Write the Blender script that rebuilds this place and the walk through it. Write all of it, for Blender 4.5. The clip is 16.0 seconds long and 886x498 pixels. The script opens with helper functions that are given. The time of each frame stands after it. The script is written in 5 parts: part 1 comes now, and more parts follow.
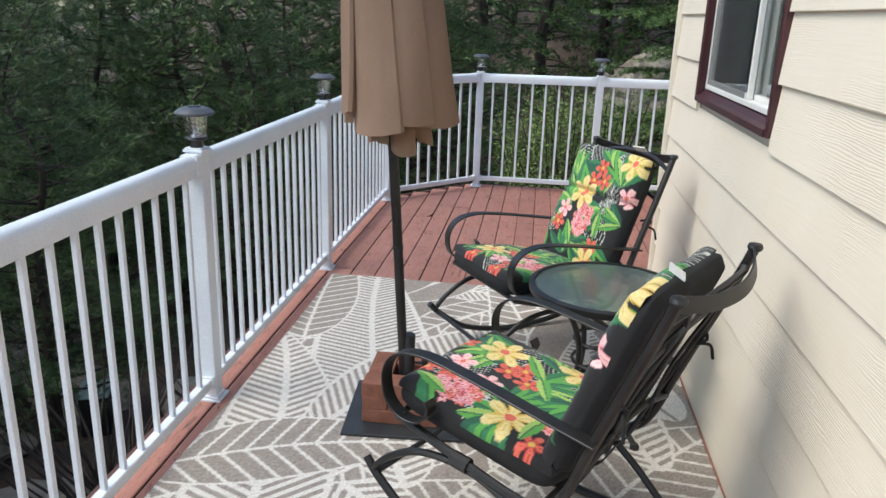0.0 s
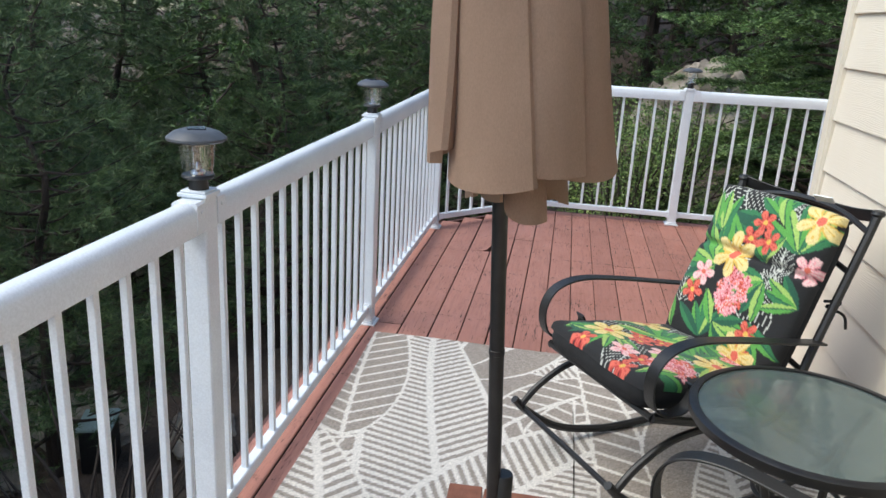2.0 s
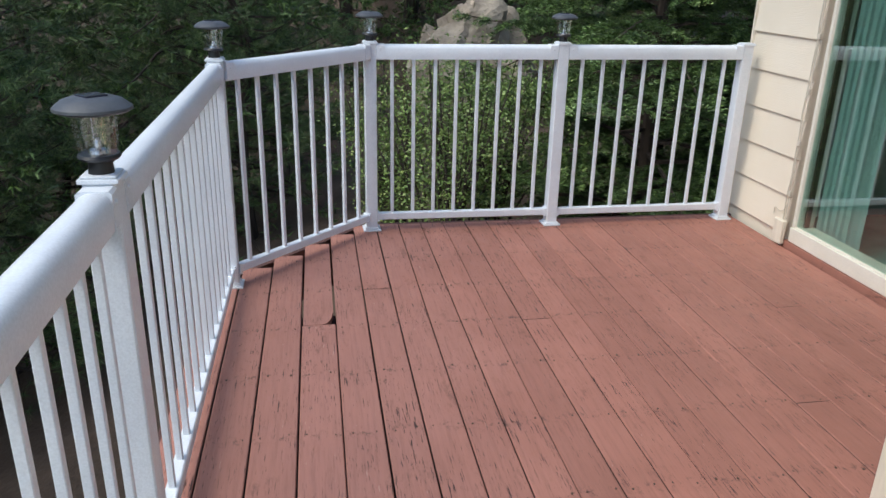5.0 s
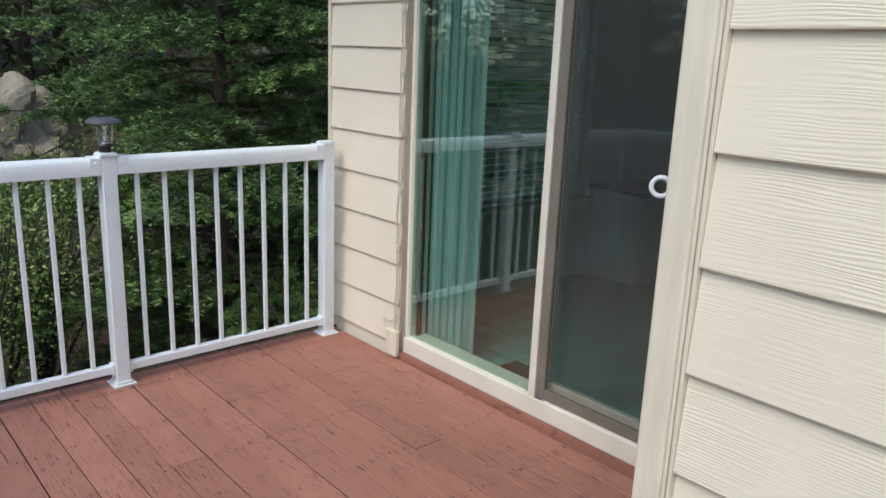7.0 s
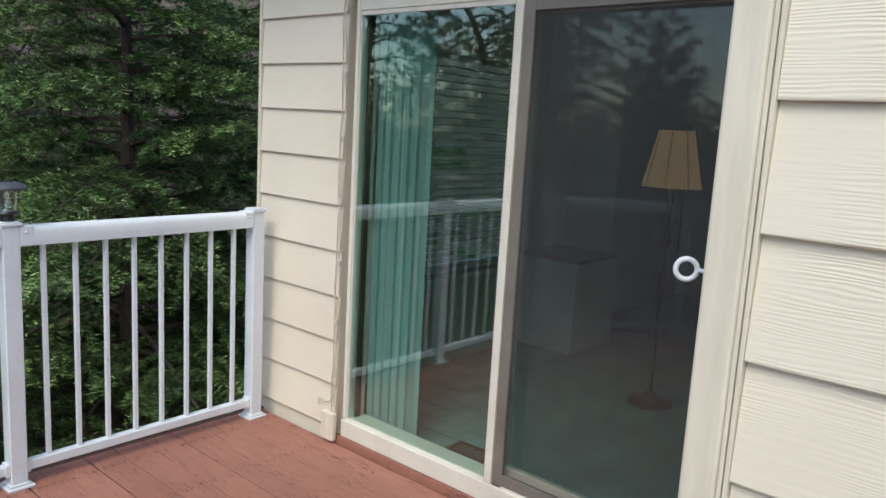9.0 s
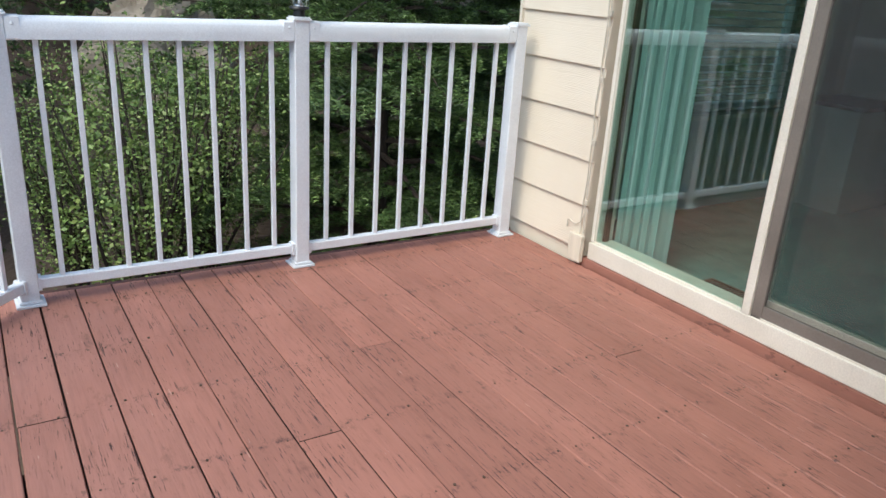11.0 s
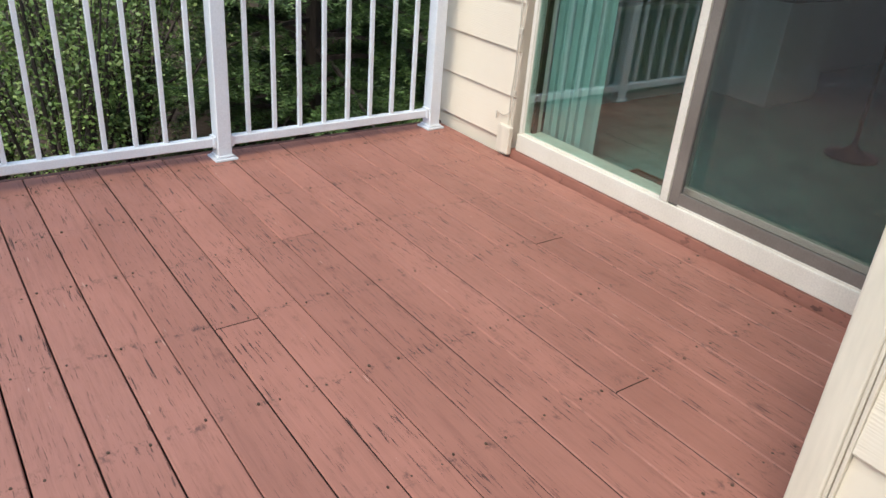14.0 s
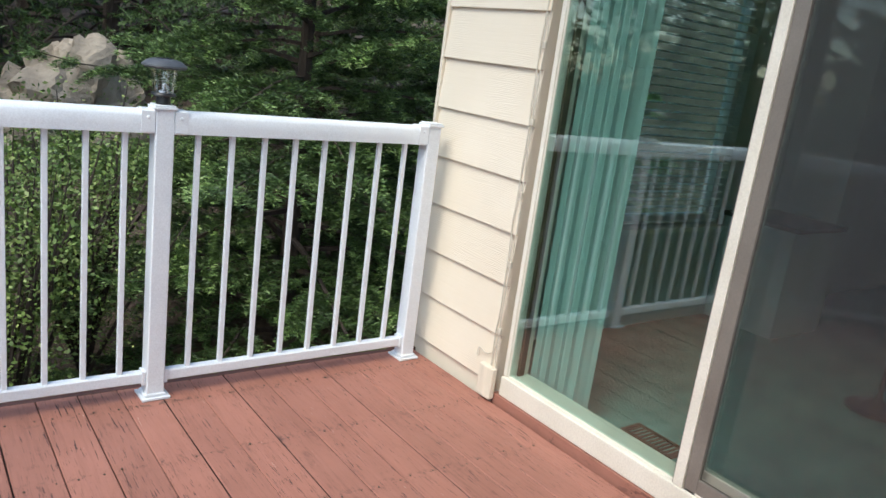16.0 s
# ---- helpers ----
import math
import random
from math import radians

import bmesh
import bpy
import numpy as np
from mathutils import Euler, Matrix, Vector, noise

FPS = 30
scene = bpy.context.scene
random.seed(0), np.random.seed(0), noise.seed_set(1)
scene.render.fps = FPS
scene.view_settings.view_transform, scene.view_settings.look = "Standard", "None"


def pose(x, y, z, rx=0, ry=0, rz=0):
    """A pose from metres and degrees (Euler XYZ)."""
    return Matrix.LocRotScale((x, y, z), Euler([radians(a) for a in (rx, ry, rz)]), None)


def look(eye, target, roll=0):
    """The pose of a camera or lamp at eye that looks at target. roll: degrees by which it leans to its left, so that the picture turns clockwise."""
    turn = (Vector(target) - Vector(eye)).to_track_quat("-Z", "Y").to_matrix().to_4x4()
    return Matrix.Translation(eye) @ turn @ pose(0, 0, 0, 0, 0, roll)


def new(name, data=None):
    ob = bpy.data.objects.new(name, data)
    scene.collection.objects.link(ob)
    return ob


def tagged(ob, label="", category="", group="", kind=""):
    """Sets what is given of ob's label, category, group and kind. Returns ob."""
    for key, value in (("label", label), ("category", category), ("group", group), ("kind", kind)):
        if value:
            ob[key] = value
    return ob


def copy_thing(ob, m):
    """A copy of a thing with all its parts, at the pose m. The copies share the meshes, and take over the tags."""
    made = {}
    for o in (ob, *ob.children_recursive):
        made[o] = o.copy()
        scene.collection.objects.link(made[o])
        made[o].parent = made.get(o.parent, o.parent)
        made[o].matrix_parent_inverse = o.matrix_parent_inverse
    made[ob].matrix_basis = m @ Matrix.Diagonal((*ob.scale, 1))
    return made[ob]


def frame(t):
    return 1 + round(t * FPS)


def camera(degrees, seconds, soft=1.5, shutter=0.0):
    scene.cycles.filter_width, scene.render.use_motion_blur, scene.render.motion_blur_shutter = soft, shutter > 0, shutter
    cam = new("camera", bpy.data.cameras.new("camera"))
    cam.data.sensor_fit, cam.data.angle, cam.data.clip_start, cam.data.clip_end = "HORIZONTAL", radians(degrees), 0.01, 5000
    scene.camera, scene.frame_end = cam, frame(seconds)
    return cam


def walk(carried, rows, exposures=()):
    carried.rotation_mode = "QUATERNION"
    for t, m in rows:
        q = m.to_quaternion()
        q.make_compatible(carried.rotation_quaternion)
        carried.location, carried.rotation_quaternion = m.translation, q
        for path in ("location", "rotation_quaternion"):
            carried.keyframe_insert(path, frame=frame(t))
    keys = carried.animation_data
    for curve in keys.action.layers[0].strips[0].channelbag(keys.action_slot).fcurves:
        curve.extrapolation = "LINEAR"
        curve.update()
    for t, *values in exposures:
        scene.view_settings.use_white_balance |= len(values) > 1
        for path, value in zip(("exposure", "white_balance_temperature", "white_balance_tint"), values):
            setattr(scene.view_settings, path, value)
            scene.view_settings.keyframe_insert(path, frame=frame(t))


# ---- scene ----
cam = camera(60.8, 16.0)
PATH = [
    (0, (0.213, 0.807, 1.59), (-0.014, 2.704, 0.997), 1.9),
    (0.5, (0.126, 0.97, 1.56), (-0.091, 2.862, 0.95), 2.9),
    (1, (-0.004, 1.203, 1.567), (-0.183, 3.107, 0.981), 2.3),
    (1.5, (-0.078, 1.476, 1.549), (-0.294, 3.38, 0.978), 1.8),
    (2, (-0.173, 1.786, 1.527), (-0.46, 3.676, 0.941), 3.2),
    (2.5, (-0.343, 2.083, 1.513), (-0.609, 3.971, 0.911), 3.5),
    (3, (-0.486, 2.424, 1.47), (-0.705, 4.312, 0.847), 2.5),
    (3.2, (-0.522, 2.563, 1.453), (-0.753, 4.44, 0.803), 2.3),
    (5.3, (-0.65, 3.873, 1.493), (-0.145, 5.672, 0.782), 2.0),
    (5.5, (-0.621, 3.961, 1.511), (0.021, 5.716, 0.798), 2.7),
    (6, (-0.572, 4.207, 1.529), (0.37, 5.853, 0.895), 4.0),
    (6.5, (-0.42, 4.424, 1.547), (0.71, 5.98, 0.998), 3.0),
    (7, (-0.337, 4.564, 1.565), (0.958, 6.007, 1.071), 2.3),
    (7.5, (-0.34, 4.712, 1.599), (1.112, 6.018, 1.165), 2.1),
    (8, (-0.346, 4.814, 1.613), (1.17, 6.064, 1.24), 2.2),
    (8.2, (-0.318, 4.822, 1.623), (1.203, 6.081, 1.3), 2.4),
    (10.3, (-0.399, 4.925, 1.381), (0.894, 6.374, 0.902), 3.4),
    (10.5, (-0.422, 4.932, 1.364), (0.791, 6.432, 0.838), 3.5),
    (11, (-0.453, 4.938, 1.297), (0.565, 6.519, 0.616), 3.7),
    (11.5, (-0.49, 4.927, 1.235), (0.395, 6.51, 0.39), 4.8),
    (12, (-0.51, 4.899, 1.201), (0.329, 6.46, 0.273), 5.5),
    (12.5, (-0.504, 4.877, 1.19), (0.362, 6.401, 0.227), 5.8),
    (13, (-0.48, 4.865, 1.191), (0.451, 6.341, 0.213), 5.7),
    (13.5, (-0.446, 4.859, 1.2), (0.557, 6.294, 0.231), 5.1),
    (14, (-0.368, 4.862, 1.256), (0.714, 6.279, 0.351), 4.8),
    (14.5, (-0.253, 4.895, 1.326), (0.949, 6.299, 0.562), 5.4),
    (15, (-0.131, 4.997, 1.399), (1.2, 6.375, 0.824), 6.1),
    (15.5, (-0.092, 5.179, 1.409), (1.239, 6.59, 0.92), 7.7),
    (16, (-0.026, 5.325, 1.381), (1.155, 6.864, 0.892), 7.6),
]
EXPOSURE = [(0, 0.92, 6500, 5), (3.2, 1.0, 6500, 5), (5.5, 0.72, 6500, 6), (8.2, 0.65, 6450, 4), (10.5, 0.94, 6500, 4), (12.0, 1.0, 6550, 5), (13.5, 1.0, 6550, 5), (15.0, 1.02, 6550, 4), (16.0, 1.06, 6550, 4)]
walk(cam, [(t, look(e, a, r)) for t, e, a, r in PATH], EXPOSURE)

# ---- world and light ----
world = bpy.data.worlds.new("sky")
scene.world = world
world.use_nodes = True
wn = world.node_tree.nodes
sky = wn.new("ShaderNodeTexSky")
sky.sky_type, sky.sun_disc = "NISHITA", False
SUN_EL, SUN_AZ = 52.0, 248.0          # degrees; azimuth clockwise from +y
sky.sun_elevation, sky.sun_rotation = radians(SUN_EL), radians(SUN_AZ)
sky.air_density, sky.dust_density, sky.ozone_density = 1.0, 1.2, 1.0
wn["Background"].inputs[1].default_value = 0.15
world.node_tree.links.new(sky.outputs[0], wn["Background"].inputs[0])
sun = new("sun", bpy.data.lights.new("sun", "SUN"))
sun.data.energy, sun.data.angle, sun.data.color = 1.5, radians(40), (1.0, 0.95, 0.87)
sun_from = Vector((math.sin(radians(SUN_AZ)) * math.cos(radians(SUN_EL)), math.cos(radians(SUN_AZ)) * math.cos(radians(SUN_EL)), math.sin(radians(SUN_EL))))
sun.matrix_world = look(sun_from * 40, (0, 0, 0))

# ---- materials ----
def material(name, build):
    m = bpy.data.materials.new(name)
    m.use_nodes = True
    nt = m.node_tree
    build(nt, nt.nodes, nt.links, nt.nodes["Principled BSDF"])
    return m


def noise_at(n, l, coord, scale, detail=4, stretch=(1, 1, 1), rough=0.55):
    mp = n.new("ShaderNodeMapping")
    mp.inputs["Scale"].default_value = stretch
    l.new(coord, mp.inputs["Vector"])
    t = n.new("ShaderNodeTexNoise")
    t.inputs["Scale"].default_value, t.inputs["Detail"].default_value, t.inputs["Roughness"].default_value = scale, detail, rough
    l.new(mp.outputs[0], t.inputs["Vector"])
    return t.outputs["Fac"]


def ramp(n, l, fac, stops):
    r = n.new("ShaderNodeValToRGB")
    el = r.color_ramp.elements
    while len(el) < len(stops):
        el.new(0.5)
    for e, (p, c) in zip(el, stops):
        e.position, e.color = p, (*c, 1) if len(c) == 3 else c
    l.new(fac, r.inputs[0])
    return r.outputs[0]


def mixed(n, l, a, b, fac, how="MIX"):
    m = n.new("ShaderNodeMix")
    m.data_type, m.blend_type = "RGBA", how
    for i, v in ((6, a), (7, b), (0, fac)):
        if hasattr(v, "is_linked"):
            l.new(v, m.inputs[i])
        elif i == 0:
            m.inputs[0].default_value = v
        else:
            m.inputs[i].default_value = (*v, 1)
    return m.outputs[2]


def bump(n, l, bsdf, height, strength, distance):
    b = n.new("ShaderNodeBump")
    b.inputs["Strength"].default_value, b.inputs["Distance"].default_value = strength, distance
    l.new(height, b.inputs["Height"])
    l.new(b.outputs[0], bsdf.inputs["Normal"])


def plain(name, dark, light, rough, scale=6.0, fine=120.0, relief=0.1, metal=0.0, stretch=(1, 1, 1), distance=0.002, spread=(0.35, 0.7)):
    """A surface with two scales of tone and a fine relief, in world metres."""
    def build(nt, n, l, b):
        co = n.new("ShaderNodeNewGeometry").outputs["Position"]
        big = noise_at(n, l, co, scale, 5, stretch)
        small = noise_at(n, l, co, fine, 3, stretch)
        col = ramp(n, l, big, [(spread[0], dark), (spread[1], light)])
        tone = ramp(n, l, small, [(0.3, (0.86, 0.86, 0.86)), (0.7, (1, 1, 1))])
        l.new(mixed(n, l, col, tone, 1.0, "MULTIPLY"), b.inputs["Base Color"])
        b.inputs["Roughness"].default_value, b.inputs["Metallic"].default_value = rough, metal
        bump(n, l, b, small, relief, distance)
    return material(name, build)


def deck_build(nt, n, l, b):
    geo = n.new("ShaderNodeNewGeometry")
    info = n.new("ShaderNodeObjectInfo")
    shift = n.new("ShaderNodeVectorMath")
    shift.operation = "MULTIPLY_ADD"
    l.new(info.outputs["Random"], shift.inputs[0])
    shift.inputs[1].default_value = (7.0, 31.0, 3.0)
    l.new(geo.outputs["Position"], shift.inputs[2])
    co = shift.outputs[0]
    grain = noise_at(n, l, co, 26, 6, (3.2, 0.16, 1), 0.65)
    crack = noise_at(n, l, co, 17, 4, (8.0, 0.42, 1), 0.65)
    blotch = noise_at(n, l, geo.outputs["Position"], 2.2, 4)
    wear = noise_at(n, l, geo.outputs["Position"], 8, 6, (1.4, 0.5, 1), 0.7)
    base = ramp(n, l, blotch, [(0.3, (0.28, 0.117, 0.083)), (0.7, (0.355, 0.154, 0.112))])
    # paler towards -x and darker towards +x, with a noisy boundary
    deck_xyz = n.new("ShaderNodeSeparateXYZ")
    l.new(geo.outputs["Position"], deck_xyz.inputs[0])
    noisy_x = n.new("ShaderNodeMath")
    noisy_x.operation = "MULTIPLY_ADD"
    noisy_x.inputs[1].default_value = 1.6
    l.new(noise_at(n, l, geo.outputs["Position"], 1.3, 4), noisy_x.inputs[0])
    l.new(deck_xyz.outputs["X"], noisy_x.inputs[2])
    pale_x = ramp(n, l, noisy_x.outputs[0], [(0.35, (1, 1, 1)), (1.0, (0.30, 0.30, 0.30))])
    base = mixed(n, l, base, (0.43, 0.205, 0.158), mixed(n, l, (0, 0, 0), (0.55, 0.55, 0.55), pale_x))
    base = mixed(n, l, base, ramp(n, l, grain, [(0.30, (0.84, 0.83, 0.83)), (0.48, (1, 1, 1)), (0.75, (1.1, 1.09, 1.09))]), 1.0, "MULTIPLY")
    base = mixed(n, l, base, (0.062, 0.036, 0.03), ramp(n, l, wear, [(0.60, (0, 0, 0)), (0.74, (0.6, 0.6, 0.6))]))
    cr = n.new("ShaderNodeMath")
    cr.operation = "MULTIPLY"
    l.new(ramp(n, l, crack, [(0.615, (0, 0, 0)), (0.64, (0.9, 0.9, 0.9))]), cr.inputs[0])
    l.new(ramp(n, l, noise_at(n, l, co, 1.7, 3), [(0.46, (0, 0, 0)), (0.56, (1, 1, 1))]), cr.inputs[1])
    base = mixed(n, l, base, (0.022, 0.011, 0.010), cr.outputs[0])
    # fine checks in the grain
    fine = noise_at(n, l, co, 34, 3, (6.0, 0.42, 1), 0.6)
    patch = noise_at(n, l, co, 3.1, 3, (1.5, 0.6, 1))
    ck = n.new("ShaderNodeMath")
    ck.operation = "MULTIPLY"
    l.new(ramp(n, l, fine, [(0.61, (0, 0, 0)), (0.65, (0.85, 0.85, 0.85))]), ck.inputs[0])
    l.new(ramp(n, l, patch, [(0.44, (0.08, 0.08, 0.08)), (0.60, (1, 1, 1))]), ck.inputs[1])
    base = mixed(n, l, base, (0.05, 0.024, 0.02), ck.outputs[0])
    # grime round the nails along the joists, 16 inches apart
    sep = n.new("ShaderNodeSeparateXYZ")
    l.new(geo.outputs["Position"], sep.inputs[0])
    row = n.new("ShaderNodeMath")
    row.operation = "MULTIPLY_ADD"
    row.inputs[1].default_value, row.inputs[2].default_value = 1 / 0.4064, 0.5 - 7.14 / 0.4064 + 40
    l.new(sep.outputs["Y"], row.inputs[0])
    fr = n.new("ShaderNodeMath")
    fr.operation = "FRACT"
    l.new(row.outputs[0], fr.inputs[0])
    near = ramp(n, l, fr.outputs[0], [(0.40, (0, 0, 0)), (0.49, (1, 1, 1)), (0.51, (1, 1, 1)), (0.60, (0, 0, 0))])
    gm = n.new("ShaderNodeMath")
    gm.operation = "MULTIPLY"
    l.new(near, gm.inputs[0])
    l.new(ramp(n, l, noise_at(n, l, geo.outputs["Position"], 34, 5, (1.0, 0.7, 1), 0.75), [(0.53, (0, 0, 0)), (0.66, (0.8, 0.8, 0.8))]), gm.inputs[1])
    base = mixed(n, l, base, (0.05, 0.03, 0.025), gm.outputs[0])
    # flecks of pale wood where the stain has lifted
    base = mixed(n, l, base, (0.55, 0.36, 0.29), ramp(n, l, noise_at(n, l, co, 40, 3, (2.4, 0.3, 1)), [(0.715, (0, 0, 0)), (0.75, (0.6, 0.6, 0.6))]))
    hue = n.new("ShaderNodeHueSaturation")
    mr = n.new("ShaderNodeMapRange")
    mr.inputs["To Min"].default_value, mr.inputs["To Max"].default_value = 0.9, 1.1
    l.new(info.outputs["Random"], mr.inputs["Value"])
    l.new(mr.outputs[0], hue.inputs["Value"])
    l.new(base, hue.inputs["Color"])
    l.new(hue.outputs[0], b.inputs["Base Color"])
    b.inputs["Roughness"].default_value = 0.62
    l.new(ramp(n, l, wear, [(0.3, (0.5, 0.5, 0.5)), (0.7, (0.75, 0.75, 0.75))]), b.inputs["Roughness"])
    hh = n.new("ShaderNodeMath")
    hh.operation = "SUBTRACT"
    l.new(grain, hh.inputs[0])
    l.new(cr.outputs[0], hh.inputs[1])
    bump(n, l, b, hh.outputs[0], 0.5, 0.003)


def siding_build(nt, n, l, b):
    geo = n.new("ShaderNodeNewGeometry")
    info = n.new("ShaderNodeObjectInfo")
    shift = n.new("ShaderNodeVectorMath")
    shift.operation = "MULTIPLY_ADD"
    l.new(info.outputs["Random"], shift.inputs[0])
    shift.inputs[1].default_value = (3.0, 40.0, 11.0)
    l.new(geo.outputs["Position"], shift.inputs[2])
    co = shift.outputs[0]
    warp = n.new("ShaderNodeTexWave")
    warp.wave_type, warp.bands_direction = "BANDS", "Z"
    warp.inputs["Scale"].default_value, warp.inputs["Distortion"].default_value = 42, 16
    warp.inputs["Detail"].default_value, warp.inputs["Detail Scale"].default_value = 3, 0.6
    mp = n.new("ShaderNodeMapping")
    mp.inputs["Scale"].default_value = (1, 0.12, 1)
    l.new(co, mp.inputs["Vector"])
    l.new(mp.outputs[0], warp.inputs["Vector"])
    grain = noise_at(n, l, co, 34, 4, (1, 0.12, 2.2))
    mask = noise_at(n, l, co, 2.3, 2)
    g = n.new("ShaderNodeMath")
    g.operation = "MULTIPLY"
    l.new(warp.outputs["Fac"], g.inputs[0])
    l.new(ramp(n, l, mask, [(0.46, (0.04, 0.04, 0.04)), (0.62, (1, 1, 1))]), g.inputs[1])
    g2 = n.new("ShaderNodeMath")
    g2.operation = "ADD"
    l.new(g.outputs[0], g2.inputs[0])
    l.new(grain, g2.inputs[1])
    dirt = noise_at(n, l, geo.outputs["Position"], 1.6, 5)
    col = ramp(n, l, dirt, [(0.3, (0.70, 0.62, 0.50)), (0.7, (0.76, 0.685, 0.565))])
    l.new(col, b.inputs["Base Color"])
    b.inputs["Roughness"].default_value = 0.55
    bump(n, l, b, g2.outputs[0], 0.36, 0.002)


def glass_build(tint, gloss, strength=0.06):
    def build(nt, n, l, b):
        n.remove(b)
        out = n["Material Output"]
        tr = n.new("ShaderNodeBsdfTransparent")
        tr.inputs[0].default_value = (*tint, 1)
        gl = n.new("ShaderNodeBsdfGlossy")
        gl.inputs["Roughness"].default_value = 0.01
        gl.inputs["Color"].default_value = (gloss, gloss, gloss, 1)
        fr = n.new("ShaderNodeLayerWeight")
        pw = n.new("ShaderNodeMath")
        pw.operation = "POWER"
        pw.inputs[1].default_value = 4.0
        l.new(fr.outputs["Facing"], pw.inputs[0])
        ma = n.new("ShaderNodeMath")
        ma.operation = "MULTIPLY_ADD"
        ma.inputs[1].default_value, ma.inputs[2].default_value = 0.85, strength
        l.new(pw.outputs[0], ma.inputs[0])
        mx = n.new("ShaderNodeMixShader")
        l.new(ma.outputs[0], mx.inputs[0])
        l.new(tr.outputs[0], mx.inputs[1])
        l.new(gl.outputs[0], mx.inputs[2])
        l.new(mx.outputs[0], out.inputs[0])
    return build


def screen_build(nt, n, l, b):
    out = n["Material Output"]
    b.inputs["Base Color"].default_value = (0.045, 0.046, 0.050, 1)
    b.inputs["Roughness"].default_value = 0.6
    tr = n.new("ShaderNodeBsdfTransparent")
    mx = n.new("ShaderNodeMixShader")
    mx.inputs[0].default_value = 0.30
    l.new(tr.outputs[0], mx.inputs[1])
    l.new(b.outputs[0], mx.inputs[2])
    l.new(mx.outputs[0], out.inputs[0])


def printed_build(rough, fine, relief, sheen=0.0):
    """Colour printed or woven into cloth, carried by the mesh's colour layer."""
    def build(nt, n, l, b):
        at = n.new("ShaderNodeVertexColor")
        at.layer_name = "print"
        co = n.new("ShaderNodeNewGeometry").outputs["Position"]
        weave = noise_at(n, l, co, fine, 2)
        tone = ramp(n, l, weave, [(0.3, (0.7, 0.7, 0.7)), (0.65, (1.1, 1.1, 1.1))])
        l.new(mixed(n, l, at.outputs[0], tone, 1.0, "MULTIPLY"), b.inputs["Base Color"])
        b.inputs["Roughness"].default_value = rough
        b.inputs["Sheen Weight"].default_value = sheen
        bump(n, l, b, weave, relief, 0.002)
    return build


def leaf_build(dark, light, tip):
    def build(nt, n, l, b):
        geo = n.new("ShaderNodeNewGeometry")
        col = ramp(n, l, geo.outputs["Random Per Island"], [(0.0, dark), (0.75, light), (1.0, tip)])
        big = noise_at(n, l, geo.outputs["Position"], 2.2, 4)
        tone = ramp(n, l, big, [(0.35, (0.62, 0.66, 0.62)), (0.65, (1.2, 1.2, 1.05))])
        l.new(mixed(n, l, col, tone, 1.0, "MULTIPLY"), b.inputs["Base Color"])
        b.inputs["Roughness"].default_value = 0.55
        b.inputs["Transmission Weight"].default_value = 0.0
    return build


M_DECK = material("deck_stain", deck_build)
M_SIDING = material("siding_paint", siding_build)
M_TRIM = plain("trim_paint", (0.69, 0.62, 0.50), (0.77, 0.70, 0.58), 0.5, 3, 40, 0.25, 0, (1, 1, 0.12))
M_WHITE = plain("white_aluminium", (0.72, 0.76, 0.81), (0.80, 0.84, 0.88), 0.32, 4, 200, 0.04)
M_VINYL = plain("almond_vinyl", (0.70, 0.66, 0.57), (0.78, 0.74, 0.65), 0.4, 5, 150, 0.05)
M_WINWHITE = plain("white_vinyl", (0.72, 0.71, 0.68), (0.8, 0.79, 0.76), 0.4, 5, 150, 0.05)
M_SCRFRAME = plain("taupe_aluminium", (0.17, 0.15, 0.13), (0.22, 0.195, 0.17), 0.4, 5, 150, 0.05)
M_MAROON = plain("maroon_paint", (0.045, 0.013, 0.016), (0.075, 0.022, 0.026), 0.35, 6, 60, 0.2)
M_IRON = plain("black_iron", (0.008, 0.008, 0.009), (0.02, 0.019, 0.018), 0.42, 14, 260, 0.35)
M_PLATE = plain("dark_steel", (0.02, 0.023, 0.026), (0.038, 0.042, 0.046), 0.5, 9, 140, 0.25)
M_PAVER = plain("paver", (0.20, 0.075, 0.045), (0.29, 0.115, 0.07), 0.85, 18, 160, 0.8, 0, (1, 1, 1), 0.003)
M_CANVAS = plain("umbrella_canvas", (0.43, 0.288, 0.205), (0.50, 0.34, 0.245), 0.85, 5, 420, 0.35, 0, (1, 1, 0.4))
M_BLACKCLOTH = plain("black_cloth", (0.006, 0.006, 0.007), (0.014, 0.014, 0.015), 0.9, 12, 500, 0.4)
M_LAMPCAP = plain("grey_lamp_plastic", (0.055, 0.06, 0.068), (0.09, 0.095, 0.105), 0.45, 20, 240, 0.1)
M_LAMPBLACK = plain("black_plastic", (0.01, 0.01, 0.012), (0.02, 0.02, 0.022), 0.4, 20, 240, 0.1)
M_SOLAR = plain("solar_cell", (0.012, 0.014, 0.03), (0.02, 0.025, 0.05), 0.15, 30, 200, 0.05)
M_STEEL = plain("bright_reflector", (0.5, 0.5, 0.5), (0.65, 0.65, 0.65), 0.25, 20, 200, 0.05, 0.9)
M_RIM = plain("rim_board", (0.07, 0.03, 0.024), (0.12, 0.052, 0.042), 0.7, 5, 60, 0.4, 0, (1, 0.1, 1))
# plank sides: dirt, plus the shade of the gaps put into the colour
M_EDGE = plain("dark_board_edge", (0.018, 0.012, 0.010), (0.04, 0.024, 0.02), 0.9, 9, 70, 0.4)
M_CARPET = plain("teal_carpet", (0.09, 0.205, 0.195), (0.18, 0.35, 0.33), 0.95, 5, 90, 1.0, 0, (1, 1, 1), 0.006)
